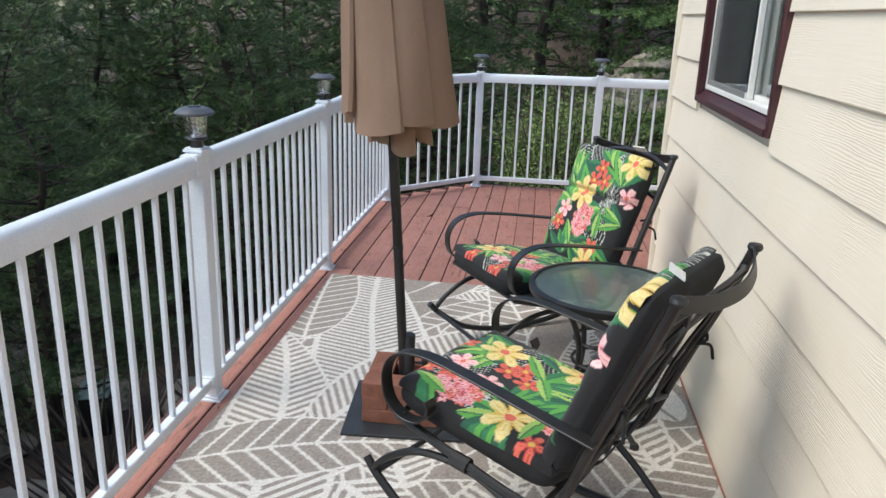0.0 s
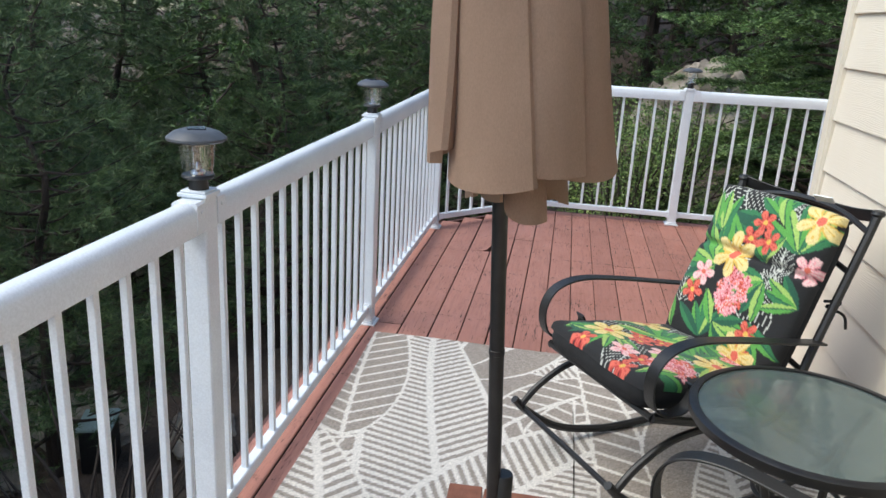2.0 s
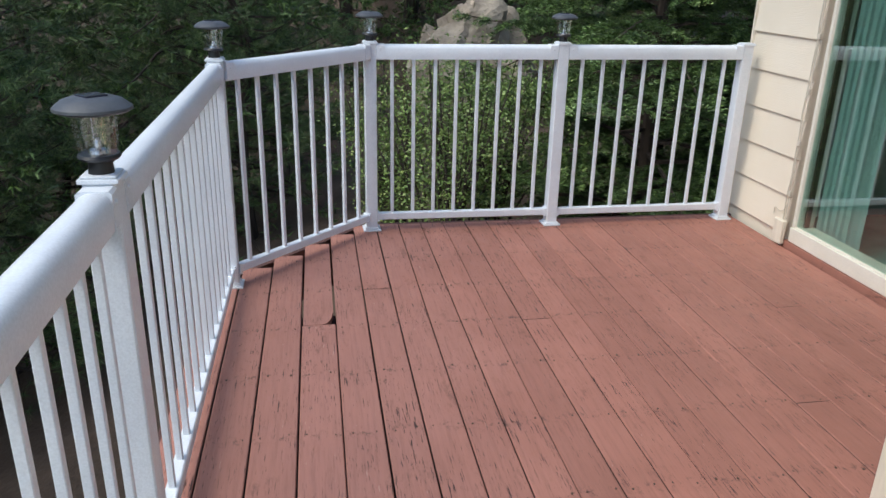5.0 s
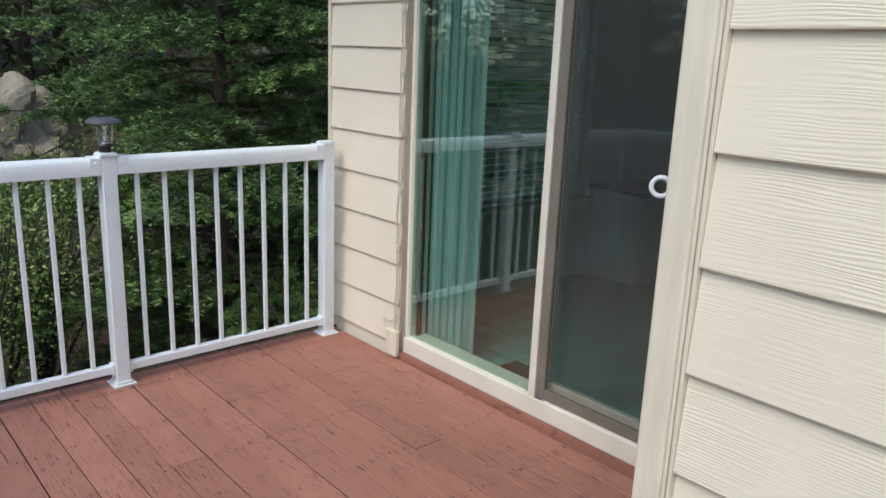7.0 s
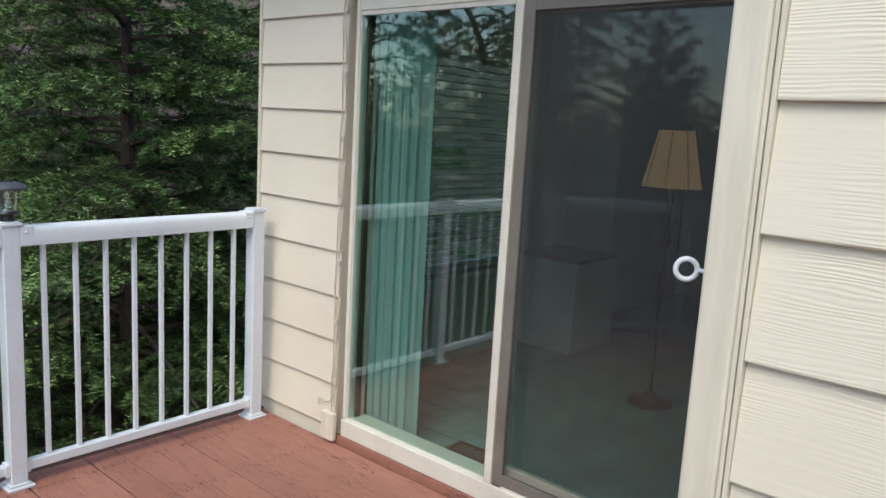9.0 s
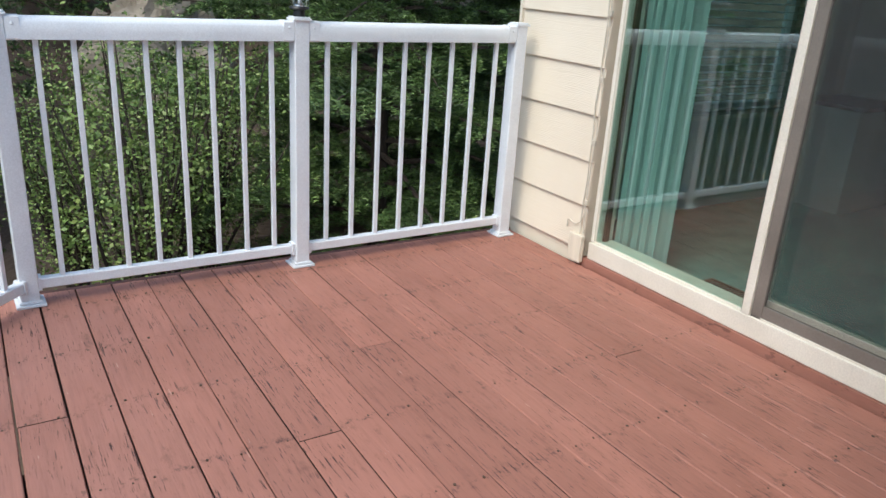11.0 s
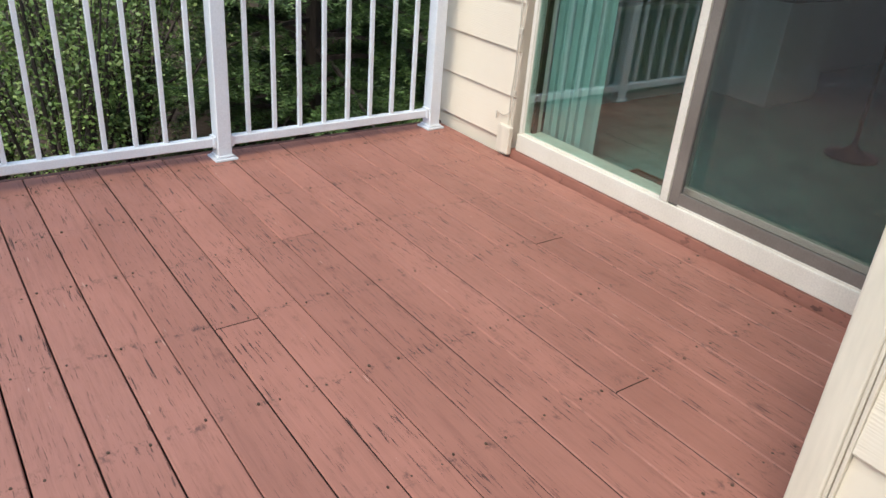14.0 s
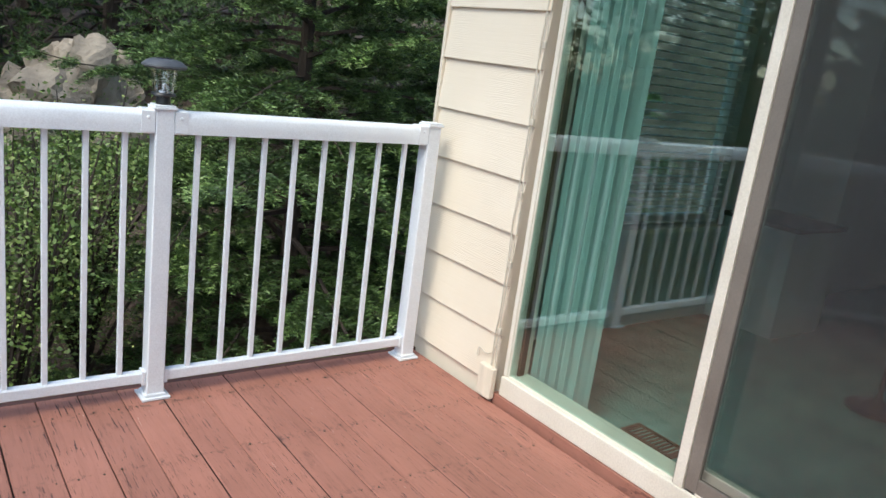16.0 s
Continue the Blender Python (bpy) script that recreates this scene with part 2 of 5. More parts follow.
M_PLASTER = plain("interior_paint", (0.60, 0.61, 0.61), (0.68, 0.69, 0.69), 0.8, 2, 90, 0.1)
M_CURTAIN = plain("teal_vane", (0.40, 0.545, 0.53), (0.50, 0.65, 0.63), 0.6, 7, 200, 0.15, 0, (1, 1, 0.1))
M_BLIND = plain("blind_slat", (0.78, 0.80, 0.78), (0.86, 0.87, 0.85), 0.45, 5, 150, 0.05)
M_CABWHITE = plain("white_laminate", (0.62, 0.64, 0.66), (0.72, 0.74, 0.76), 0.35, 3, 120, 0.04)
M_COUNTER = plain("dark_counter", (0.03, 0.028, 0.027), (0.06, 0.056, 0.052), 0.4, 16, 120, 0.1)
M_BRASS = plain("brass", (0.07, 0.045, 0.022), (0.13, 0.085, 0.042), 0.35, 10, 160, 0.05, 1.0)
M_VENT = plain("brown_register", (0.07, 0.045, 0.03), (0.11, 0.07, 0.045), 0.5, 10, 120, 0.1, 0.3)
M_WIRE = plain("cable_sheath", (0.55, 0.50, 0.41), (0.64, 0.58, 0.48), 0.5, 20, 100, 0.05)
M_ROCK = plain("rock", (0.27, 0.225, 0.175), (0.52, 0.44, 0.345), 0.9, 1.6, 9, 1.0, 0, (1, 1, 1), 0.05)
M_SOIL = plain("soil", (0.055, 0.038, 0.027), (0.15, 0.105, 0.075), 0.95, 0.9, 14, 1.0, 0, (1, 1, 1), 0.03)
M_BARK = plain("bark", (0.028, 0.02, 0.016), (0.085, 0.06, 0.045), 0.95, 6, 30, 1.0, 0, (1, 1, 0.2), 0.02)
M_TWIG = plain("bare_twig", (0.035, 0.026, 0.021), (0.08, 0.06, 0.048), 0.95, 6, 30, 0.5)
M_PINE = material("pine_needles", leaf_build((0.014, 0.032, 0.012), (0.105, 0.175, 0.062), (0.21, 0.27, 0.11)))
M_SPRUCE = material("spruce_needles", leaf_build((0.020, 0.044, 0.013), (0.095, 0.165, 0.045), (0.15, 0.23, 0.07)))
M_TIPS = material("spruce_tips", leaf_build((0.11, 0.20, 0.06), (0.22, 0.34, 0.11), (0.40, 0.50, 0.24)))
M_LEAF = material("bush_leaves", leaf_build((0.09, 0.155, 0.035), (0.18, 0.26, 0.07), (0.32, 0.38, 0.14)))
M_GLASS = material("door_glass", glass_build((0.76, 0.90, 0.87), 0.95, 0.115))
M_WINGLASS = material("window_glass", glass_build((0.80, 0.87, 0.85), 0.95, 0.13))
M_CLEAR = material("lamp_glass", glass_build((0.95, 0.96, 0.96), 0.95, 0.14))
def table_glass_build(nt, n, l, b):
    b.inputs["Base Color"].default_value = (0.15, 0.185, 0.17, 1)
    b.inputs["Roughness"].default_value = 0.1
    b.inputs["IOR"].default_value = 1.7
    co = n.new("ShaderNodeNewGeometry").outputs["Position"]
    bump(n, l, b, noise_at(n, l, co, 30, 3), 0.35, 0.004)
    tr = n.new("ShaderNodeBsdfTransparent")
    tr.inputs[0].default_value = (0.75, 0.85, 0.82, 1)
    mx = n.new("ShaderNodeMixShader")
    mx.inputs[0].default_value = 0.6
    l.new(tr.outputs[0], mx.inputs[1])
    l.new(b.outputs[0], mx.inputs[2])
    l.new(mx.outputs[0], n["Material Output"].inputs[0])


M_TABLEGLASS = material("rippled_table_glass", table_glass_build)
M_SCREEN = material("insect_screen", screen_build)
M_PRINT = material("printed_cloth", printed_build(0.85, 420, 0.25, 0.1))
M_RUG = material("woven_rug", printed_build(0.95, 260, 1.0))


def shade_build(nt, n, l, b):
    b.inputs["Base Color"].default_value = (0.55, 0.38, 0.27, 1)
    b.inputs["Roughness"].default_value = 0.8
    b.inputs["Emission Color"].default_value = (1.0, 0.48, 0.22, 1)
    b.inputs["Emission Strength"].default_value = 0.19


M_SHADE = material("lit_lampshade", shade_build)


# ---- mesh helpers ----
def smooth(pts, n=6):
    """A Catmull-Rom curve through the points."""
    p = [Vector(q) for q in pts]
    p = [2 * p[0] - p[1]] + p + [2 * p[-1] - p[-2]]
    out = []
    for i in range(1, len(p) - 2):
        for k in range(n):
            t = k / n
            a, b, c, d = p[i - 1:i + 3]
            out.append(0.5 * (2 * b + (c - a) * t + (2 * a - 5 * b + 4 * c - d) * t * t + (3 * b - a - 3 * c + d) * t ** 3))
    return out + [p[-2]]


def box(bm, x0, x1, y0, y1, z0, z1, bevel=0.0):
    v = [bm.verts.new((x, y, z)) for x in (x0, x1) for y in (y0, y1) for z in (z0, z1)]
    f = [bm.faces.new([v[i] for i in q]) for q in ((0, 1, 3, 2), (4, 6, 7, 5), (0, 4, 5, 1), (2, 3, 7, 6), (0, 2, 6, 4), (1, 5, 7, 3))]
    if bevel:
        bmesh.ops.bevel(bm, geom=list({e for q in f for e in q.edges}), offset=bevel, segments=2, affect="EDGES", profile=0.5)
    return bm


def sweep(bm, pts, prof, side=None, caps=True, taper=None):
    """Carries a closed 2D profile along points. side: the fixed direction of the profile's first axis."""
    pts = [Vector(p) for p in pts]
    rings, s = [], None
    for i, p in enumerate(pts):
        t = (pts[min(i + 1, len(pts) - 1)] - pts[max(i - 1, 0)]).normalized()
        if side is not None:
            s = Vector(side)
            s = (s - t * s.dot(t)).normalized()
        elif s is None:
            s = t.orthogonal().normalized()
        else:
            s = (s - t * s.dot(t)).normalized()
        u = t.cross(s)
        k = taper(i / (len(pts) - 1)) if taper else 1
        rings.append([bm.verts.new(p + (s * a + u * b) * k) for a, b in prof])
    m = len(prof)
    for a, b in zip(rings, rings[1:]):
        for j in range(m):
            bm.faces.new((a[j], a[(j + 1) % m], b[(j + 1) % m], b[j]))
    if caps:
        bm.faces.new(rings[0][::-1]), bm.faces.new(rings[-1])
    return bm


def circle(r, n=8):
    return [(r * math.cos(2 * math.pi * i / n), r * math.sin(2 * math.pi * i / n)) for i in range(n)]


def rect(w, h, c=0.0):
    """A rectangle of that width and height with its corners cut by c."""
    a, b = w / 2, h / 2
    if not c:
        return [(-a, -b), (a, -b), (a, b), (-a, b)]
    return [(-a + c, -b), (a - c, -b), (a, -b + c), (a, b - c), (a - c, b), (-a + c, b), (-a, b - c), (-a, -b + c)]


def tube(bm, pts, r, n=8, taper=None):
    return sweep(bm, pts, circle(r, n), taper=taper)


def lathe(bm, prof, n=24, centre=(0, 0, 0)):
    c = Vector(centre)
    rings = [[bm.verts.new(c + Vector((r * math.cos(2 * math.pi * i / n), r * math.sin(2 * math.pi * i / n), z))) for i in range(n)] for r, z in prof]
    for a, b in zip(rings, rings[1:]):
        for j in range(n):
            bm.faces.new((a[j], a[(j + 1) % n], b[(j + 1) % n], b[j]))
    bm.faces.new(rings[0][::-1]), bm.faces.new(rings[-1])
    return bm


def part(name, bm, mat, parent=None, label="", soft=False, at=None):
    me = bpy.data.meshes.new(name)
    bmesh.ops.recalc_face_normals(bm, faces=bm.faces)
    if soft:
        for f in bm.faces:
            f.smooth = True
    bm.to_mesh(me)
    bm.free()
    me.materials.append(mat)
    ob = new(name, me)
    if soft:
        me.set_sharp_from_angle(angle=radians(40))
    if parent:
        ob.parent = parent
    if label:
        ob["label"] = label
    if at is not None:
        ob.matrix_basis = at
    return ob


def piece(name, mesh, parent, m):
    """A repeat that shares its mesh."""
    ob = new(name, mesh)
    ob.parent = parent
    ob.matrix_basis = m
    return ob


def thing(name, label, category, group="", kind="", at=None):
    ob = new(name)
    if at is not None:
        ob.matrix_basis = at
    return tagged(ob, label, category, group, kind)


def boxes(*args):
    bm = bmesh.new()
    for a in args:
        box(bm, *a)
    return bm


def mesh_of(name, bm, mat):
    me = bpy.data.meshes.new(name)
    bmesh.ops.recalc_face_normals(bm, faces=bm.faces)
    bm.to_mesh(me)
    bm.free()
    me.materials.append(mat)
    return me


def scaled(x, y, z, sx=1, sy=1, sz=1, rz=0):
    return pose(x, y, z, 0, 0, rz) @ Matrix.Diagonal((sx, sy, sz, 1))


# ---- plan ----
RAIL_X, RAIL_Y = -1.085, 8.03         # lines of the side and the end railing
WALL_X, DOOR_X, CORNER_Y = 0.985, 2.033, 5.325
HOUSE_N = 8.16                        # north end of the house
FRONT = -2.6                          # where the deck ends behind the start
P3, P4 = (RAIL_X, 7.24), (-0.35, RAIL_Y)

# ---- house shell ----
def structure(name, bm, mat, label, category):
    return tagged(part(name, bm, mat), label, category, kind="structure")


WIN = (3.36, 4.55, 1.262, 2.25)       # window: y0, y1, z0, z1
T = 0.15
wall_west = structure("wall_west", boxes(
    (WALL_X, WALL_X + T, FRONT, WIN[0], -3.6, 2.75), (WALL_X, WALL_X + T, WIN[1], CORNER_Y, -3.6, 2.75),
    (WALL_X, WALL_X + T, WIN[0], WIN[1], -3.6, WIN[2]), (WALL_X, WALL_X + T, WIN[0], WIN[1], WIN[3], 2.75)),
    M_SIDING, "house wall clad in cream lap siding beside the deck", "wall")
wall_return = structure("wall_return", boxes((WALL_X + T, DOOR_X + 0.02, CORNER_Y - T, CORNER_Y, -3.6, 2.75)), M_SIDING, "short cream return wall of the door recess", "wall")
DOOR = (5.62, 7.465, 0.121, 2.045)
wall_door = structure("wall_door", boxes(
    (DOOR_X, DOOR_X + T, DOOR[1] + 0.06, HOUSE_N, -3.6, 2.75), (DOOR_X, DOOR_X + T, CORNER_Y - T + 0.151, DOOR[0] - 0.06, -3.6, 2.75),
    (DOOR_X, DOOR_X + T, DOOR[0] - 0.06, DOOR[1] + 0.06, DOOR[3] + 0.06, 2.75), (DOOR_X, DOOR_X + T, DOOR[0] - 0.06, DOOR[1] + 0.06, -3.6, -0.002)),
    M_SIDING, "cream lap-sided wall round the sliding glass door", "wall")
NW = (2.95, 4.15, 0.60, 2.03)         # the room's north window: x0, x1, z0, z1
wall_north = structure("wall_north", boxes(
    (DOOR_X + T, NW[0], HOUSE_N - T, HOUSE_N, -3.6, 2.75), (NW[1], 7.0, HOUSE_N - T, HOUSE_N, -3.6, 2.75),
    (NW[0], NW[1], HOUSE_N - T, HOUSE_N, -3.6, NW[2]), (NW[0], NW[1], HOUSE_N - T, HOUSE_N, NW[3], 2.75)),
    M_PLASTER, "painted north wall of the room with a window", "wall")
structure("wall_east", boxes((7.0, 7.12, FRONT, HOUSE_N, -3.6, 2.75)), M_PLASTER, "plain far wall of the room", "wall")
structure("wall_south", boxes((WALL_X + T, 7.0, FRONT, FRONT + 0.12, -3.6, 2.75)), M_PLASTER, "plain wall closing the house behind", "wall")
structure("wall_inner", boxes((WALL_X + T, 7.0, 4.6, 4.7, 0.0, 2.45)), M_PLASTER, "plain partition wall inside the house", "wall")
# overhangs past the walls are unseen, added to cut sky light on the deck
structure("ceiling", boxes((WALL_X - 0.4, 7.12, FRONT, CORNER_Y + 0.1, 2.752, 2.9), (DOOR_X - 0.65, 7.12, CORNER_Y + 0.1, HOUSE_N + 0.02, 2.752, 2.9)), M_PLASTER, "flat painted ceiling above the rooms, with an unseen overhang added to shade the deck", "ceiling")
structure("floor", boxes((WALL_X + T, 7.0, FRONT + 0.12, CORNER_Y - T, -0.12, -0.004), (DOOR_X + T, 7.0, CORNER_Y - T, HOUSE_N - T, -0.12, -0.004)), M_CARPET, "dark teal cut-pile carpet of the room", "floor")


def siding(wall, x, y0, y1, z_list, height, gap=()):
    """Lap boards, each proud at its lower edge. gap: y0, y1, z0, z1 of an opening."""
    bm = bmesh.new()
    prof = [(0, 0), (-0.021, 0.0), (-0.022, 0.003), (-0.006, height + 0.012), (0, height + 0.012)]
    sweep(bm, [(0, 0, 0), (0, 1, 0)], [(a, b) for a, b in prof], side=(1, 0, 0))
    me = mesh_of("siding_board", bm, M_SIDING)
    for z in z_list:
        spans = [(y0, y1)]
        if gap and z + height > gap[2] + 0.01 and z < gap[3]:
            spans = [(y0, gap[0]), (gap[1], y1)]
        for a, b in spans:
            # the sweep's second axis points down for a path along +y, so the board is mirrored by its scale
            piece("siding_board", me, wall, scaled(x, a, z, 1, b - a, -1))


siding(wall_west, WALL_X - 0.012, FRONT, CORNER_Y - 0.055, [1.196 + 0.2178 * k for k in range(-6, 8)], 0.2178, (WIN[0] - 0.02, WIN[1] + 0.02, WIN[2] - 0.02, WIN[3] + 0.02))
siding(wall_door, DOOR_X, DOOR[1] + 0.052, HOUSE_N - 0.002, [0.29 + 0.2183 * k for k in range(-1, 12)], 0.2183)

# corner board with a rounded lip, and the thin strip at the house's far corner
bm = boxes((WALL_X - 0.044, WALL_X + 0.001, CORNER_Y - 0.035, CORNER_Y + 0.03, -0.02, 2.75, 0.006),
           (WALL_X - 0.038, WALL_X - 0.001, CORNER_Y - 0.0435, CORNER_Y - 0.0355, -0.02, 2.75, 0.002), (WALL_X - 0.036, WALL_X - 0.001, CORNER_Y - 0.054, CORNER_Y - 0.0455, -0.02, 2.75, 0.002))
box(bm, WALL_X + 0.002, WALL_X + 0.11, CORNER_Y + 0.002, CORNER_Y + 0.034, -0.02, 2.75, 0.006)
structure("trim_corner", bm, M_TRIM, "cream painted corner board with a wood-grain face", "trim")
structure("trim_far_corner", boxes((DOOR_X - 0.026, DOOR_X + T, HOUSE_N, HOUSE_N + 0.02, -0.02, 2.75, 0.003)), M_TRIM, "thin cream corner strip at the end of the house", "trim")

# ---- maroon window of the house ----
window_1 = tagged(new("window_1"), "sliding window in a deep maroon frame with white sashes", "window", kind="structure")
y0, y1, z0, z1 = WIN
xo, xi = WALL_X - 0.045, WALL_X - 0.008
bm = boxes((xo, xi, y0 - 0.018, y0 + 0.012, z0 - 0.02, z1 + 0.02, 0.005), (xo, xi, y1 - 0.012, y1 + 0.018, z0 - 0.02, z1 + 0.02, 0.005), (xo + 0.002, xi, y0 + 0.012, y1 - 0.012, z1 - 0.01, z1 + 0.018, 0.005))
part("window_frame", bm, M_MAROON, window_1)
bm = sweep(bmesh.new(), [(0, y0 + 0.0125, 0), (0, y1 - 0.0125, 0)], [(xo - 0.003, -(z0 - 0.02)), (xi + 0.04, -(z0 - 0.02)), (xi + 0.04, -(z0 + 0.035)), (xi, -(z0 + 0.03)), (xo + 0.02, -(z0 + 0.012)), (xo - 0.003, -(z0 + 0.004))], side=(1, 0, 0))
part("window_sill", bm, M_MAROON, window_1, "sloping maroon sill")
a0, a1, b0, b1 = y0 + 0.0125, y1 - 0.0125, z0 + 0.036, z1 - 0.011
part("window_frame", boxes((xi, xi + 0.06, a0, a1, b0, b0 + 0.022, 0.003), (xi, xi + 0.06, a0, a1, b1 - 0.022, b1, 0.003),
     (xi + 0.001, xi + 0.06, a0, a0 + 0.02, b0 + 0.022, b1 - 0.022, 0.003), (xi + 0.001, xi + 0.06, a1 - 0.02, a1, b0 + 0.022, b1 - 0.022, 0.003)), M_WINWHITE, window_1, "white vinyl inner frame")
ym = 3.83
for a, b, xs in ((a0 + 0.0205, ym + 0.012, 0.034), (ym - 0.022, a1 - 0.0205, 0.008)):
    x = xi + xs
    w = 0.02
    sash = part("sash", boxes((x, x + 0.022, a, b, b0 + 0.0225, b0 + 0.022 + w, 0.003), (x, x + 0.022, a, b, b1 - 0.022 - w, b1 - 0.0225, 0.003),
         (x + 0.001, x + 0.022, a, a + w, b0 + 0.022 + w, b1 - 0.022 - w, 0.003), (x + 0.001, x + 0.022, b - w, b, b0 + 0.022 + w, b1 - 0.022 - w, 0.003)), M_WINWHITE, window_1)
    pane = part("pane", boxes((x + 0.009, x + 0.013, a + w, b - w, b0 + 0.022 + w, b1 - 0.022 - w)), M_WINGLASS, sash)
    pane.visible_shadow = False
part("insect_screen", boxes((xi + 0.003, xi + 0.005, ym + 0.012, a1 - 0.021, b0 + 0.023, b1 - 0.023)), M_SCREEN, window_1)

# ---- sliding patio door ----
door_1 = tagged(new("door_1"), "closed sliding glass patio door with almond frame and insect screen", "door", kind="structure")
a, b, z0, z1 = DOOR
ym_stile = 6.585
FACE = DOOR_X + 0.006                 # the frame's outer face
part("door_frame", boxes((FACE, DOOR_X + 0.13, b, b + 0.022, z0 + 0.001, z1 + 0.055, 0.003), (FACE, DOOR_X + 0.13, a - 0.05, a, z0 + 0.001, z1 + 0.055, 0.003),
     (FACE + 0.002, DOOR_X + 0.13, a, b, z1, z1 + 0.053, 0.003)), M_VINYL, door_1)
part("door_sill", boxes((FACE - 0.012, DOOR_X + 0.13, a - 0.02, b + 0.02, 0.036, z0, 0.004), (FACE - 0.004, FACE + 0.002, a + 0.002, ym_stile - 0.03, z0 - 0.002, z0 + 0.010, 0.002)), M_VINYL, door_1, "almond sill with a raised track")
ym = ym_stile


def leaf(x, ya, yb, mat_frame, stiles, foot, head, glass, name, depth=0.035):
    """A framed pane; stiles: the widths of its two uprights."""
    sa, sb = stiles
    p = part(name, boxes((x, x + depth, ya, ya + sa, z0, z1, 0.002), (x, x + depth, yb - sb, yb, z0, z1, 0.002),
             (x + 0.001, x + depth - 0.001, ya + sa, yb - sb, z0, z0 + foot, 0.002), (x + 0.001, x + depth - 0.001, ya + sa, yb - sb, z1 - head, z1, 0.002)), mat_frame, door_1)
    g = part("pane", boxes((x + 0.006, x + 0.011, ya + sa, yb - sb, z0 + foot, z1 - head)), glass, p)
    g.visible_shadow = False
    return p


leaf(FACE + 0.006, ym - 0.020, b - 0.001, M_VINYL, (0.02, 0.005), 0.008, 0.02, M_GLASS, "fixed_panel")
part("meeting_stile", boxes((FACE - 0.010, FACE + 0.005, ym - 0.022, ym + 0.015, z0 + 0.001, z1, 0.003)), M_VINYL, door_1)
leaf(DOOR_X + 0.07, a, ym + 0.02, M_VINYL, (0.05, 0.05), 0.06, 0.05, M_GLASS, "sliding_panel")
leaf(FACE - 0.004, a + 0.005, ym - 0.025, M_SCRFRAME, (0.05, 0.046), 0.058, 0.05, M_SCREEN, "screen_panel", 0.02)
part("track_lip", boxes((FACE - 0.003, FACE + 0.012, ym + 0.0155, ym + 0.0205, z0 + 0.002, z1, 0.001)), M_SCRFRAME, door_1)
part("jamb_liner", boxes((FACE + 0.055, FACE + 0.085, b - 0.016, b - 0.001, z0 + 0.001, z1, 0.002)), M_VENT, door_1, "brown weatherstrip of the jamb")

structure("ledger_strip", boxes((DOOR_X - 0.016, DOOR_X + 0.12, DOOR[0] - 0.15, DOOR[1] + 0.05, -0.05, 0.0345)), M_DECK, "red-brown strip under the door sill", "trim")
# white ring on the return wall beside the door
bm = bmesh.new()
ring = [Vector((0.0195 * math.cos(i * math.pi / 12), 0, 0.0195 * math.sin(i * math.pi / 12))) for i in range(24)]
vr = [[bm.verts.new(q * (1 + dr / 0.0195) + Vector((0, dy, 0))) for dr, dy in circle(0.005, 8)] for q in ring]
for i in range(24):
    for j in range(8):
        bm.faces.new((vr[i][j], vr[i][(j + 1) % 8], vr[(i + 1) % 24][(j + 1) % 8], vr[(i + 1) % 24][j]))
holder = tagged(part("ring_hook", bm, M_WHITE, soft=True, at=pose(1.033, 5.422, 1.321, 0, 0, -60)), "white ring hook screwed to the corner board", "hook")
bm = tube(bmesh.new(), [(0.0195, 0, 0), (0.052, -0.035, 0)], 0.004)
part("bracket", bm, M_WHITE, holder)

# cables clipped to the siding beside the door, with a small cover box at their foot
cable = thing("wall_cable", "thin painted cable clipped up the siding beside the door", "cable")
xf = DOOR_X - 0.027
part("wire", tube(bmesh.new(), [(xf + 0.004 * (i % 2), 7.535 + 0.004 * math.sin(i * 1.3), 0.06 + i * 0.12) for i in range(22)], 0.0035, 6), M_WIRE, cable)
part("wire", tube(bmesh.new(), [(xf, 7.512 + 0.006 * math.sin(i * 0.9), 0.16 + i * 0.12) for i in range(21)], 0.003, 6), M_WIRE, cable)
part("wire", tube(bmesh.new(), smooth([(xf, 7.63, 0.16), (xf, 7.625, 0.20), (xf, 7.58, 0.19), (xf, 7.54, 0.21), (xf, 7.512, 0.26)], 4), 0.003, 6), M_WIRE, cable)
for i in range(7):
    part("clip", boxes((xf - 0.006, xf + 0.006, 7.505, 7.525, 0.30 + i * 0.29, 0.325 + i * 0.29, 0.002)), M_WIRE, cable)
tagged(part("cover_box", boxes((DOOR_X - 0.05, DOOR_X - 0.022, 7.495, 7.585, 0.012, 0.15, 0.005)), M_TRIM), "small cream cover box at the foot of the siding", "cover box")

# ---- north window with blinds ----
window_2 = tagged(new("window_2"), "room window with white horizontal mini blinds", "window", kind="structure")
x0, x1, z0, z1 = NW
part("window_frame", boxes((x0, x1, HOUSE_N - 0.1, HOUSE_N - 0.03, z0, z0 + 0.05, 0.004), (x0, x1, HOUSE_N - 0.1, HOUSE_N - 0.03, z1 - 0.05, z1, 0.004),
     (x0, x0 + 0.05, HOUSE_N - 0.1, HOUSE_N - 0.03, z0 + 0.05, z1 - 0.05, 0.004), (x1 - 0.05, x1, HOUSE_N - 0.1, HOUSE_N - 0.03, z0 + 0.05, z1 - 0.05, 0.004)), M_WINWHITE, window_2)
pane = part("pane", boxes((x0 + 0.05, x1 - 0.05, HOUSE_N - 0.06, HOUSE_N - 0.056, z0 + 0.05, z1 - 0.05)), M_WINGLASS, window_2)
pane.visible_shadow = False
part("window_sill", boxes((x0 - 0.04, x1 + 0.04, HOUSE_N - T - 0.06, HOUSE_N - T - 0.001, z0 - 0.03, z0, 0.004)), M_WINWHITE, window_2)
